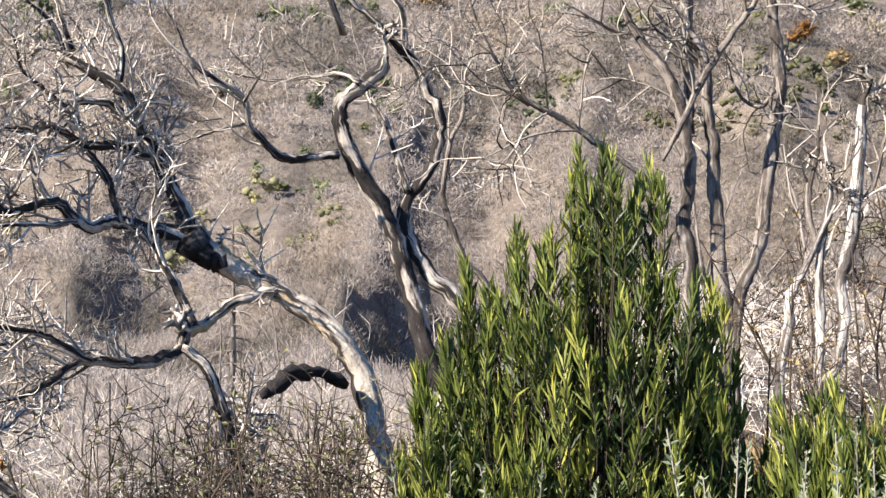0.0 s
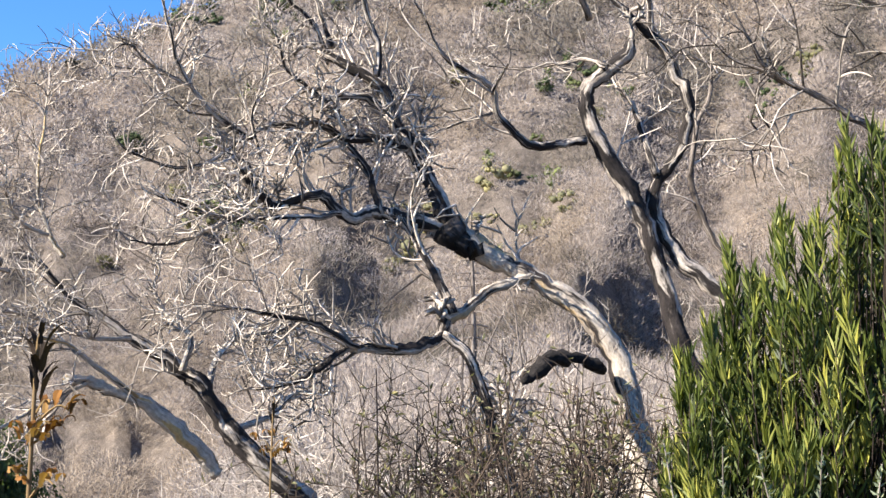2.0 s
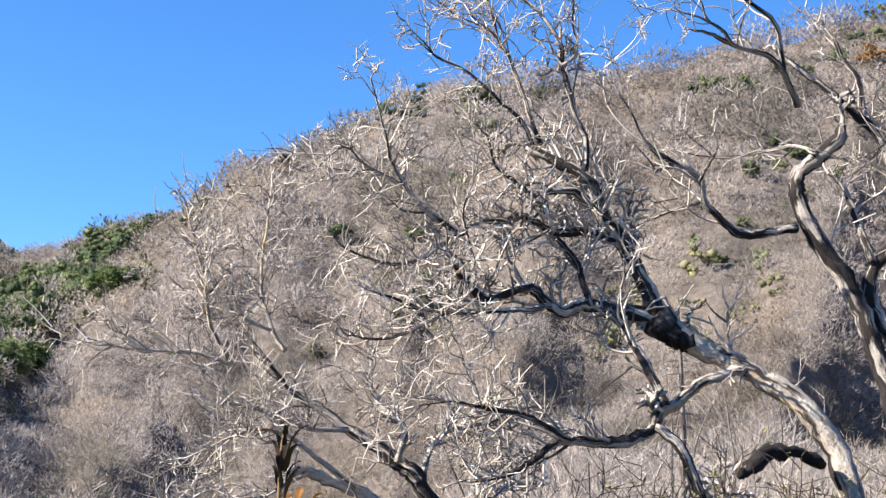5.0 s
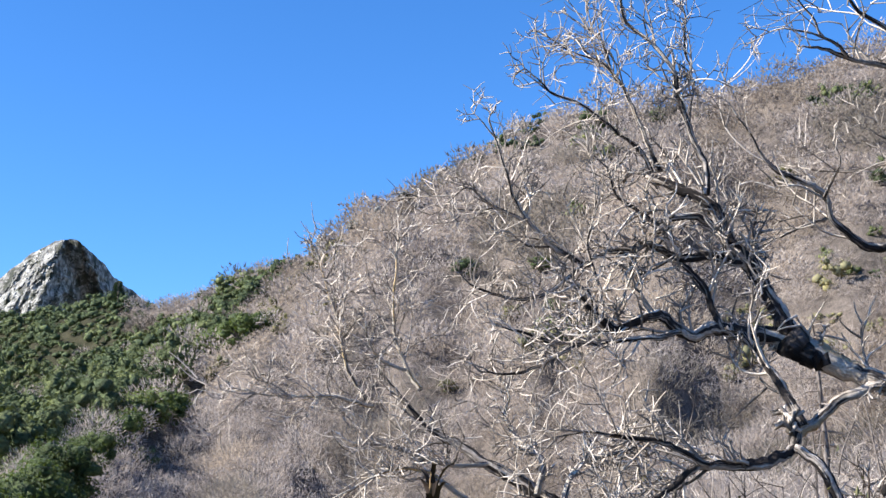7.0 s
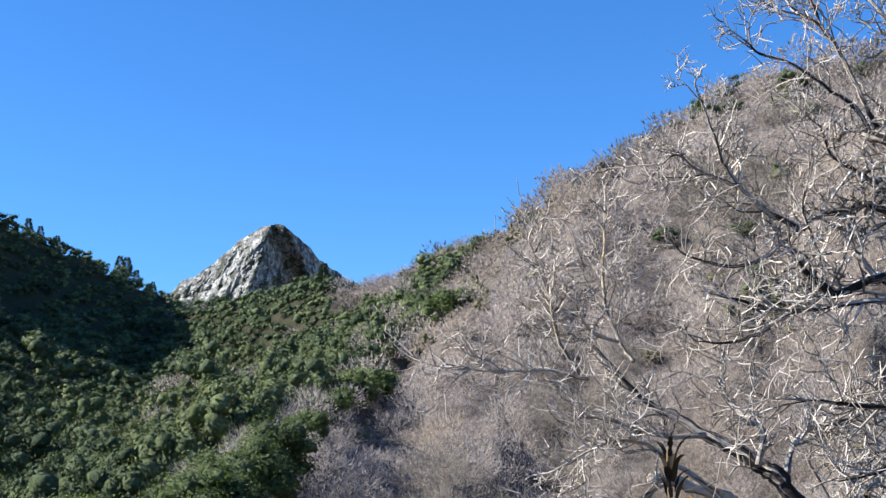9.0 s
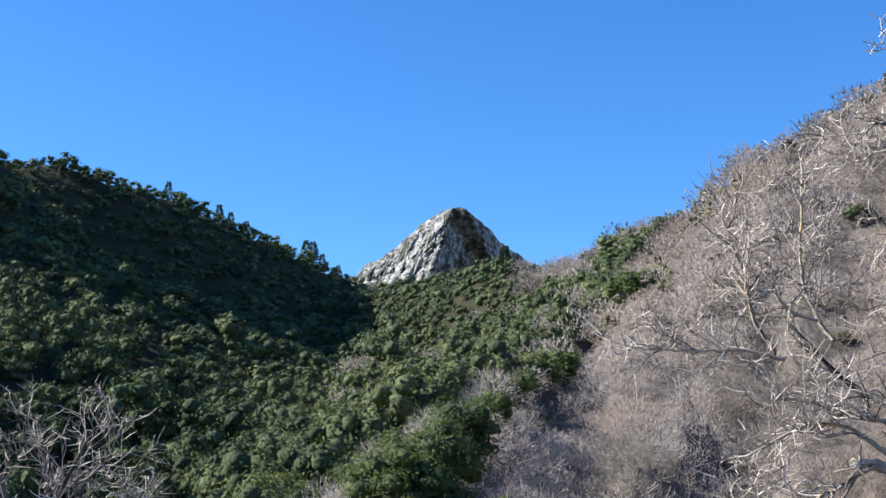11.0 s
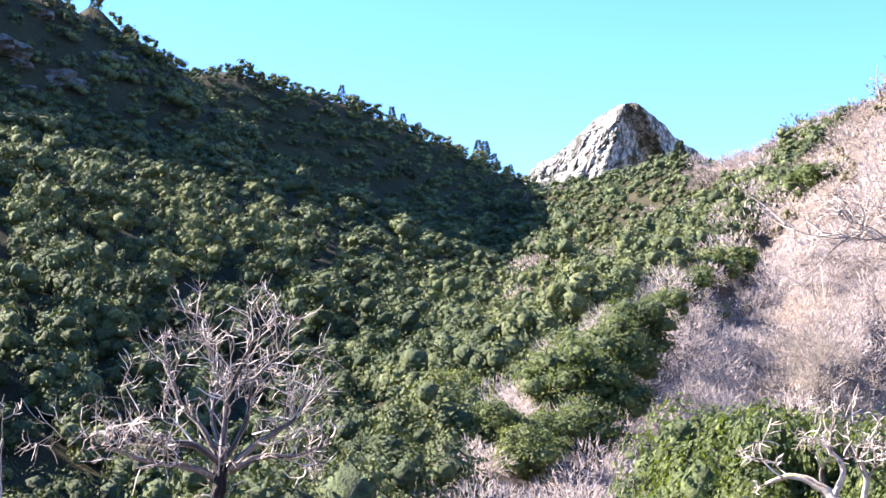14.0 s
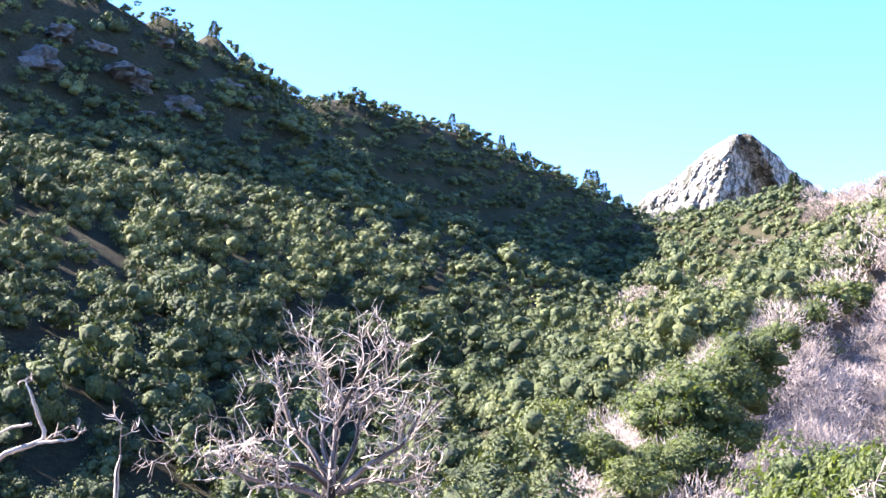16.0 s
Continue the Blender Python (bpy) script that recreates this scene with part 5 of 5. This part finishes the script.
long_leaf_bush((0.55, 4.95), [(-0.14, 1.6), (-0.09, 1.98), (-0.05, 1.84), (0.0, 2.06), (0.04, 1.93), (0.085, 2.3), (0.125, 2.1), (0.165, 2.27), (0.21, 2.18), (0.28, 2.5), (0.32, 2.24),
                              (0.38, 2.42), (0.43, 2.36), (0.49, 2.72), (0.53, 2.5), (0.585, 2.77), (0.61, 2.68), (0.64, 2.8), (0.69, 2.55), (0.755, 2.62), (0.77, 2.74), (0.8, 2.7), (0.815, 2.69),
                              (0.86, 2.3), (0.9, 2.16), (0.97, 2.27), (1.0, 2.1), (1.05, 2.06), (1.08, 1.98), (1.12, 1.6)],
               4.95, 0.5, 132, "tall dense green bush with narrow upright leaves", hollows=((0.5, 0.64, 2.25), (0.74, 0.8, 1.9), (1.0, 1.14, 1.95)))
long_leaf_bush((1.6, 4.75), [(1.08, 1.55), (1.17, 1.8), (1.25, 1.7), (1.4, 1.84), (1.5, 1.7), (1.6, 1.78), (1.7, 1.68), (1.8, 1.8), (1.9, 1.7), (2.0, 1.76), (2.05, 1.6)], 4.75, 0.35, 84,
               "low green bush with narrow bright leaves", 0.1, 1.3, 0.36)


def sage(x, y, top, n):
    root = tagged(new("sage_plant"), "silvery green sage stalks with small leaves", "herb", "sage plants")
    wood, leaves = Pile(), Pile()
    g = float(height(x, y))
    for _ in range(n):
        p0 = np.array([x + rng.normal() * 0.05, y + rng.normal() * 0.05, g])
        p1 = np.array([x + rng.normal() * 0.11, y + rng.normal() * 0.08, top - rng.uniform(0, 0.25)])
        line = crv([(*p0, 0.004), *[(*(p0 + (p1 - p0) * 0.6 + rng.normal(size=3) * 0.03), 0.003)], (*p1, 0.002)], 6)
        v, f = tube(line, 4, 0.0, False)
        wood.add(v, f, 0.35)
        k = 70
        u = rng.uniform(0.55, 1.0, k) * (len(line) - 1.01)
        j = u.astype(int)
        p = line[j, :3] + (line[j + 1, :3] - line[j, :3]) * (u - j)[:, None]
        d = ball(k)
        d[:, 2] = np.abs(d[:, 2]) + 0.3
        blades(leaves, p, d, rng.uniform(0.015, 0.035, k), 0.005, rng.uniform(0.3, 1, k))
    tagged(part("brushwood", wood.mesh("brushwood", TWIG, True), root), kind="stuff")
    tagged(part("foliage", leaves.mesh("foliage", SAGE), root, "silvery green leaves"), kind="stuff")


for sx, sy, st, sn in ((0.76, 3.5, 1.66, 7), (0.98, 3.6, 1.62, 6), (1.08, 3.7, 1.66, 6), (0.34, 3.7, 1.6, 5), (1.3, 3.8, 1.58, 5), (0.1, 4.0, 1.58, 4)):
    sage(sx, sy, st, sn)


def young_shrub(x, y, top, n, spread, material=None, label="thin brown shrub with sparse olive leaves", leafy=5):
    """A loose shrub of thin forking stems with few small leaves."""
    root = tagged(new("young_shrub"), label, "shrub", "young shrubs")
    wood, leaves = Pile(), Pile()
    g = float(height(x, y))
    for _ in range(n):
        foot = np.array([x + rng.normal() * 0.05, y + rng.normal() * 0.05, g])
        tip = np.array([x + rng.normal() * spread, y + rng.normal() * spread, g + (top - g) * rng.uniform(0.7, 1.0)])
        mid = foot * 0.5 + tip * 0.5 + rng.normal(size=3) * 0.06
        line = crv([(*foot, 0.007), (*mid, 0.006), (*tip, 0.003)], 6)
        v, f = tube(line, 4, 0.0, False)
        wood.add(v, f, 0.2)
        for _ in range(14):
            i = rt.randint(5, len(line) - 2)
            d = ball(1)[0] * 0.8 + np.array([0, 0, 0.6])
            grow(wood, line[i, :3], d / np.linalg.norm(d), rng.uniform(0.12, 0.34), 0.0035, 1, 0.25, 0.3, 0.05)
    ends = np.concatenate(wood.v)
    ends = ends[ends[:, 2] > g + 0.45 * (top - g)]
    k = min(len(ends), leafy * 60)
    p = ends[rng.integers(0, len(ends), k)]
    d = ball(k)
    d[:, 2] = np.abs(d[:, 2])
    blades(leaves, p, d, rng.uniform(0.02, 0.045, k), 0.007, rng.uniform(0.1, 1, k))
    tagged(part("brushwood", wood.mesh("brushwood", STEM, True), root, "thin dark stems"), kind="stuff")
    tagged(part("foliage", leaves.mesh("foliage", material or OLIVE), root), kind="stuff")


for bx, by, bt, bn in ((-0.45, 5.0, 1.85, 6), (-0.62, 5.15, 1.95, 6), (-0.85, 5.2, 1.9, 5), (-0.25, 5.2, 1.8, 5), (-1.1, 5.4, 1.85, 5),
                       (-0.7, 4.8, 1.65, 5), (-0.1, 4.9, 1.75, 5), (-1.4, 5.3, 1.7, 4)):
    young_shrub(bx, by, bt, bn + 5, 0.18, leafy=8)


def curled_leaf(pile, base, out, length, width, curl, tone):
    """A withered strap leaf that rises and curls outward, creased along its middle."""
    out = np.array([*out, 0.0]) / (np.hypot(*out) + 1e-9)
    side = np.array([-out[1], out[0], 0.0])
    p, a, rows = np.array(base, float), 1.35, []
    for k in range(7):
        w = width * (0.35 + 0.65 * math.sin(math.pi * min(k / 5.0, 1.0) * 0.75 + 0.3)) * (1 + 0.25 * rng.normal())
        crease = np.array([0, 0, -0.35 * w])
        rows += [p - side * w, p + crease, p + side * w]
        p = p + (out * math.cos(a) + np.array([0, 0, math.sin(a)])) * length / 6
        a -= curl * (0.3 + k / 4)
    f = [q for k in range(6) for c in (0, 1) for q in ((3 * k + c, 3 * k + c + 1, 3 * k + c + 4), (3 * k + c, 3 * k + c + 4, 3 * k + c + 3))]
    pile.add(rows, np.array(f), tone)


def dried_weed(x, y, top, rust, head, label, size=1.0):
    """A dried tall weed: a straw stem with side stalks, curled rust leaves below and a withered dark head."""
    root = tagged(new("dried_weed"), label, "weed", "dried weeds")
    g = float(height(x, y))
    line = crv([(x - 0.02, y, g, 0.0042), (x - 0.01, y, g + (top - g) * 0.5, 0.0034), (x - 0.004, y, top - 0.15 * size, 0.003), (x, y, top - (0.05 if head else 0.13) * size, 0.0016)], 8)
    v, f = tube(line, 7, 0.06)
    part("stem", mesh_of("stem", v, f, STRAW, True, tone=np.full(len(v), 0.3)), root, "straw-coloured stem")
    if rust:
        pile, stalks = Pile(), Pile()
        for k in range(rust):
            a = k * 2.4 + rng.uniform(-0.4, 0.4)
            o = np.array([math.cos(a), math.sin(a)])
            z = top - (0.14 + 0.16 * rng.uniform(0, 1)) * size
            reach = rng.uniform(0.012, 0.05) * size
            tip = np.array([x + o[0] * reach, y + o[1] * reach, z + reach * 0.5])
            w, e = tube(crv([(x - 0.005, y, z, 0.002), (*(tip - np.array([o[0], o[1], -0.3]) * reach * 0.4), 0.0016), (*tip, 0.001)], 3), 4, 0.0, False)
            stalks.add(w, e, 0.4)
            for _ in range(3):
                curled_leaf(pile, tip + rng.normal(size=3) * 0.006 * size, o + rng.normal(size=2) * 0.7, rng.uniform(0.022, 0.042) * size, 0.0055 * size, rng.uniform(0.35, 0.75), rng.uniform(0.1, 1))
        tagged(part("foliage", pile.mesh("foliage", RUST), root, "curled rust-brown leaves"), kind="stuff")
        tagged(part("side_stalk", stalks.mesh("side_stalk", STRAW), root), kind="stuff")
    if head:
        pile = Pile()
        for k in range(head):
            a = k * 2.4 + rng.uniform(-0.3, 0.3)
            o = np.array([math.cos(a), math.sin(a)])
            z = top - (0.145 - 0.085 * k / head) * size
            curled_leaf(pile, (x + o[0] * 0.006, y + o[1] * 0.006, z), o, rng.uniform(0.035, 0.068) * size, 0.005 * size, rng.uniform(0.12, 0.32), rng.uniform(0, 0.8))
        tagged(part("head", pile.mesh("head", DRY_DARK), root, "withered black leaves"), kind="stuff")


dried_weed(-0.967, 1.675, 1.775, 9, 11, "dried weed with rust leaves and black withered top")
dried_weed(-1.49, 2.18, 1.68, 12, 0, "dried weed with curled rust-brown leaves", 1.0)
dried_weed(-1.27, 3.74, 1.74, 7, 4, "dried weed with a dark brown seed head", 1.1)


def dry_grass():
    """Dry grass on the bank and round the feet of the trees."""
    pile = Pile()
    for _ in range(170):
        x, y = rng.uniform(1.0, 3.4), rng.uniform(5.6, 9.5)
        n, tall = 34, rng.uniform(0.3, 0.62)
        p = np.column_stack([x + rng.normal(size=n) * 0.1, y + rng.normal(size=n) * 0.1, np.zeros(n)])
        p[:, 2] = height(p[:, 0], p[:, 1])
        d = np.column_stack([rng.normal(size=n) * 0.35, rng.normal(size=n) * 0.35, np.ones(n)])
        blades(pile, p, d, tall * rng.uniform(0.4, 1.1, n), 0.0035, rng.uniform(0, 1, n))
    tagged(new("dry_grass", pile.mesh("dry_grass", STRAW)), "dry straw-coloured grass on the bank", "grass", kind="stuff")


dry_grass()
for bx, by, bt, bn in ((1.55, 5.9, 2.5, 5), (2.3, 6.6, 2.9, 6), (1.25, 6.3, 2.3, 5), (2.0, 7.2, 2.8, 5)):
    young_shrub(bx, by, bt, bn, 0.25, STRAW, "thin tangled shrub with dry straw leaves", 4)


# ---- brush between the near trees and the hill ----
def thicket():
    protos = []
    for _ in range(7):
        pile = Pile()
        for _ in range(rt.randint(3, 5)):
            d = np.array([rng.normal() * 0.55, rng.normal() * 0.55, 1.0])
            grow(pile, (rng.normal() * 0.12, rng.normal() * 0.12, 0), d / np.linalg.norm(d), rng.uniform(0.9, 1.5), 0.0085, 2, 0.6, 0.24, 0.02)
        protos.append((np.concatenate(pile.v), np.concatenate(pile.f)))
    x, y, az, d = scatter(4200, -22, 25, 9.5, 36)
    k = thin(x, y, np.clip(0.75 + d / 38, 0.95, 1.75))
    x, y, d = x[k], y[k], d[k]
    z = height(x, y)
    pile = Pile()
    for i in range(len(x)):
        v, f = protos[rt.randint(0, 6)]
        a, s = rng.uniform(0, 6.283), rng.uniform(0.7, 1.25)
        c, n = math.cos(a), math.sin(a)
        w = np.column_stack([(v[:, 0] * c - v[:, 1] * n), (v[:, 0] * n + v[:, 1] * c), v[:, 2]]) * s
        pile.add(w + np.array([x[i], y[i], z[i] - 0.05]), f, np.clip(rng.normal() * 0.2 + 0.72, 0, 1))
    tagged(new("burnt_thicket", pile.mesh("burnt_thicket", TWIG, True)), "pale tangled thicket of burnt leafless brush", "brush", kind="stuff")


thicket()


def saplings():
    """Slender dead saplings that stand in the thicket."""
    made = []
    for k in range(6):
        tall = rt.uniform(2.2, 4.0)
        p, pts = np.array([0.0, 0.0, -0.1]), []
        d = np.array([rng.normal() * 0.12, rng.normal() * 0.12, 1.0])
        for i in range(7):
            pts.append((*p, 0.035 * (1 - i / 8.5)))
            d = d + rng.normal(size=3) * np.array([0.2, 0.2, 0.05])
            p = p + d / np.linalg.norm(d) * tall / 6
        root = dead_tree([("trunk", pts)], "slender dead sapling standing in burnt brush", BARK_GREY, BARK_GREY, 1.1, 0.6, 2, 0.45, False, "dead_sapling", 6, 0.3, "dead saplings", supple=False)
        made.append(root)
    spots = []
    for k in range(38):
        az, d = rt.uniform(-19, 21), rt.uniform(10.5, 34)
        x, y = -math.sin(radians(az)) * d, math.cos(radians(az)) * d
        spots.append(Matrix.Translation((x, y, float(height(x, y)))) @ Matrix.Rotation(rt.uniform(0, 6.28), 4, "Z"))
    for root, m in zip(made, spots):
        root.matrix_basis = m
    for k, m in enumerate(spots[6:]):
        copy_thing(made[k % 6], m)


saplings()


def ghost_conifer(x, y, tall):
    """A grey dead conifer with drooping bare boughs."""
    root = tagged(new("dead_conifer"), "grey dead conifer with thin drooping boughs", "dead tree")
    g = float(height(x, y)) - 0.1
    line = crv([(x, y, g, 0.09), (x + 0.05, y, g + tall * 0.5, 0.055), (x, y, g + tall, 0.012)], 10)
    v, f = tube(line, 7, 0.08)
    part("trunk", mesh_of("trunk", v, f, BARK_GREY, True, **grain_of(line, 7)), root)
    pile = Pile()
    for k in range(90):
        u = rng.uniform(0.15, 0.98)
        p = line[int(u * (len(line) - 1)), :3]
        a = rng.uniform(0, 6.283)
        reach = 0.35 + 1.7 * (1 - u)
        o = np.array([math.cos(a), math.sin(a), 0])
        pts = [(*p, 0.014), *[(*(p + o * reach * s + np.array([0, 0, 0.12 * s - 0.75 * reach * s * s])), 0.012 * (1 - 0.6 * s)) for s in (0.35, 0.7, 1.0)]]
        v, f = tube(crv(pts, 3), 3, 0.0, False)
        pile.add(v, f, rng.uniform(0.3, 0.8))
    tagged(part("brushwood", pile.mesh("brushwood", BRUSH, True), root), kind="stuff")


ghost_conifer(-3.75, 23.3, 4.6)


# ---- single trees and shrubs of the slopes ----
def oak(x, y, z, r, label, leaves=OAK, tone=0.5, name="oak_tree", sprays=2600, size=0.05, category="tree"):
    """A low spreading tree: a short trunk with limbs, and a lumpy crown of leaf sprays."""
    root = tagged(new(name), label, category, "trees of the slope")
    g = float(height(x, y))
    pile = Pile()
    for k in range(4):
        a = rng.uniform(0, 6.283)
        end = np.array([x + math.cos(a) * r * 0.45, y + math.sin(a) * r * 0.45, z - r * 0.1])
        v, f = tube(crv([(x, y, g - 0.15, r * 0.07), (x + math.cos(a) * r * 0.1, y + math.sin(a) * r * 0.1, g + (z - g) * 0.5, r * 0.05), (*end, r * 0.02)], 4), 6, 0.08)
        pile.add(v, f, 0.3)
    part("trunk", pile.mesh("trunk", BARK_GREY, True), root)
    v, f = leaf_crown(sprays, size, 1, 44 if sprays > 3000 else 20, 0.66)
    top = z + r * 0.85
    pile = Pile()
    pile.add(v * np.array([r, r, (top - g) * 0.62]) + np.array([x, y, g + (top - g) * 0.3]), f, np.clip(tone + 0.06 * rng.normal(), 0, 1))
    part("crown", pile.mesh("crown", leaves, True), root)


GREEN_OAK = "rounded green oak on the canyon slope"
for az, d, el, r, tone in NEAR_OAKS:
    ox, oy, oz = polar(az, d, el)
    oz = max(oz, float(height(ox, oy)) + r * 0.35)
    oak(ox, oy, oz, r, GREEN_OAK, OAK, tone, sprays=14000, size=0.025)
for az, el, wide, tone in SPUR_OAKS:
    ox, oy, oz = spot(az, el)
    far = math.hypot(ox, oy)
    r = far * math.tan(radians(wide * 1.25))
    oak(ox, oy, oz + r * 0.7, r, GREEN_OAK, OAK if tone < 0.9 else CHAPARRAL, tone, sprays=7000 if far < 90 else 1500, size=0.03 if far < 90 else 0.05)
for az, el, r, leaves, label in ((0.4, 18.6, 2.0, RUST, "rust-brown scorched shrub on the hillside"), (-1.4, 18.9, 1.8, RUST, "rust-brown scorched shrub on the hillside"),
                                 (-15.6, 16.6, 2.2, RUST, "rust-brown scorched shrub on the hillside"), (-17.0, 15.4, 1.6, STRAW, "straw-coloured dry shrub on the hillside"),
                                 (-18.0, 17.6, 2.0, OAK, "green shrub surviving on the burnt hillside"), (2.1, 14.0, 1.3, OAK, "green shrub surviving on the burnt hillside"),
                                 (5.7, 14.3, 1.3, CHAPARRAL, "dark green shrub surviving on the burnt hillside"), (3.4, 13.2, 1.2, OLIVE, "pale olive shrub on the burnt hillside"),
                                 (23.6, 11.4, 1.7, CHAPARRAL, "dark green shrub surviving on the burnt hillside"), (20.4, 11.6, 1.3, OAK, "green shrub surviving on the burnt hillside"),
                                 (21.6, 9.4, 1.5, OLIVE, "pale olive shrub on the burnt hillside"), (24.5, 6.4, 1.3, OLIVE, "pale olive shrub on the burnt hillside"),
                                 (51.6, -1.9, 0.9, RUST, "rust-brown scorched shrub among green oaks"), (9.6, 14.6, 1.6, OLIVE, "pale olive shrub on the burnt hillside")):
    ox, oy, oz = spot(az, el)
    r = 0.0085 * math.hypot(ox, oy) * r
    oak(ox, oy, oz + r * 0.5, r, label, leaves, 0.5, "shrub", 1100, 0.045, "shrub")


def conifer(x, y, tall, label):
    root = tagged(new("conifer"), label, "tree", "conifers on the crest")
    g = float(height(x, y)) - 0.2
    v, f = tube(crv([(x, y, g, tall * 0.025), (x, y, g + tall * 0.5, tall * 0.018), (x, y, g + tall, 0.02)], 4), 6, 0.05)
    part("trunk", mesh_of("trunk", v, f, BARK_GREY, True), root)
    pile = Pile()
    n = 420
    u = rng.uniform(0.12, 1.0, n)
    a = rng.uniform(0, 6.283, n)
    w = (1 - u) ** 0.8 * tall * 0.27 + 0.2
    q = rng.uniform(0.2, 1.0, n)
    base = np.column_stack([x + np.cos(a) * w * q, y + np.sin(a) * w * q, g + u * tall])
    blades(pile, base, np.column_stack([np.cos(a), np.sin(a), rng.uniform(-0.5, 0.1, n)]), tall * 0.11, tall * 0.025, rng.uniform(0, 1, n))
    part("crown", pile.mesh("crown", CONIFER), root)


for az, d, tall in ((47.3, 468, 9), (47.0, 472, 10), (46.6, 476, 7), (51.1, 432, 7), (50.6, 436, 6), (49.9, 445, 6), (53.3, 416, 6), (65.6, 218, 3.4), (63.9, 228, 3.6),
                    (66.4, 216, 3), (70.0, 212, 3.6), (38.6, 335, 8), (45.9, 486, 6)):
    conifer(-math.sin(radians(az)) * d, math.cos(radians(az)) * d, tall, "dark green conifer on the canyon crest")


def boulder(x, y, z, r, label, stone=None, wide=1.0):
    bm = bmesh.new()
    bmesh.ops.create_icosphere(bm, subdivisions=3, radius=1)
    s = (rng.uniform(0.8, 1.5) * wide, rng.uniform(0.7, 1.2) * wide, rng.uniform(0.5, 0.9))
    off = Vector((rng.uniform(0, 90), rng.uniform(0, 90), 0))
    for w in bm.verts:
        k = 1 + 0.6 * noise.noise(w.co * 1.3 + off) + 0.4 * noise.noise(w.co * 3.1 + off)
        w.co = Vector((w.co.x * s[0], w.co.y * s[1], w.co.z * s[2])) * r * k + Vector((x, y, z))
    me = bpy.data.meshes.new("rock")
    bm.to_mesh(me)
    bm.free()
    me.materials.append(stone or ROCK)
    tagged(new("rock", me), label, "rock", "rocks on the slopes")


for (sx, sy, sz), r in zip(SLAB_AT, (s[2] for s in SLABS)):
    boulder(sx, sy, sz - r * 0.3, r * 0.78, "granite slab darkened for shade, showing through brush", SHADE_SLAB, 1.35)
for az, el, r in ((26.2, 14.5, 0.9), (24.3, 15.7, 1.0), (23.7, 16.0, 0.8), (27.4, 13.9, 0.7), (29.8, 12.9, 0.9), (21.6, 17.3, 0.9), (20.9, 17.7, 0.7), (28.6, 13.3, 0.6)):
    bx, by, bz = spot(az, el)
    boulder(bx, by, bz + 1.2, r, "pale rock on the burnt ridge crest")
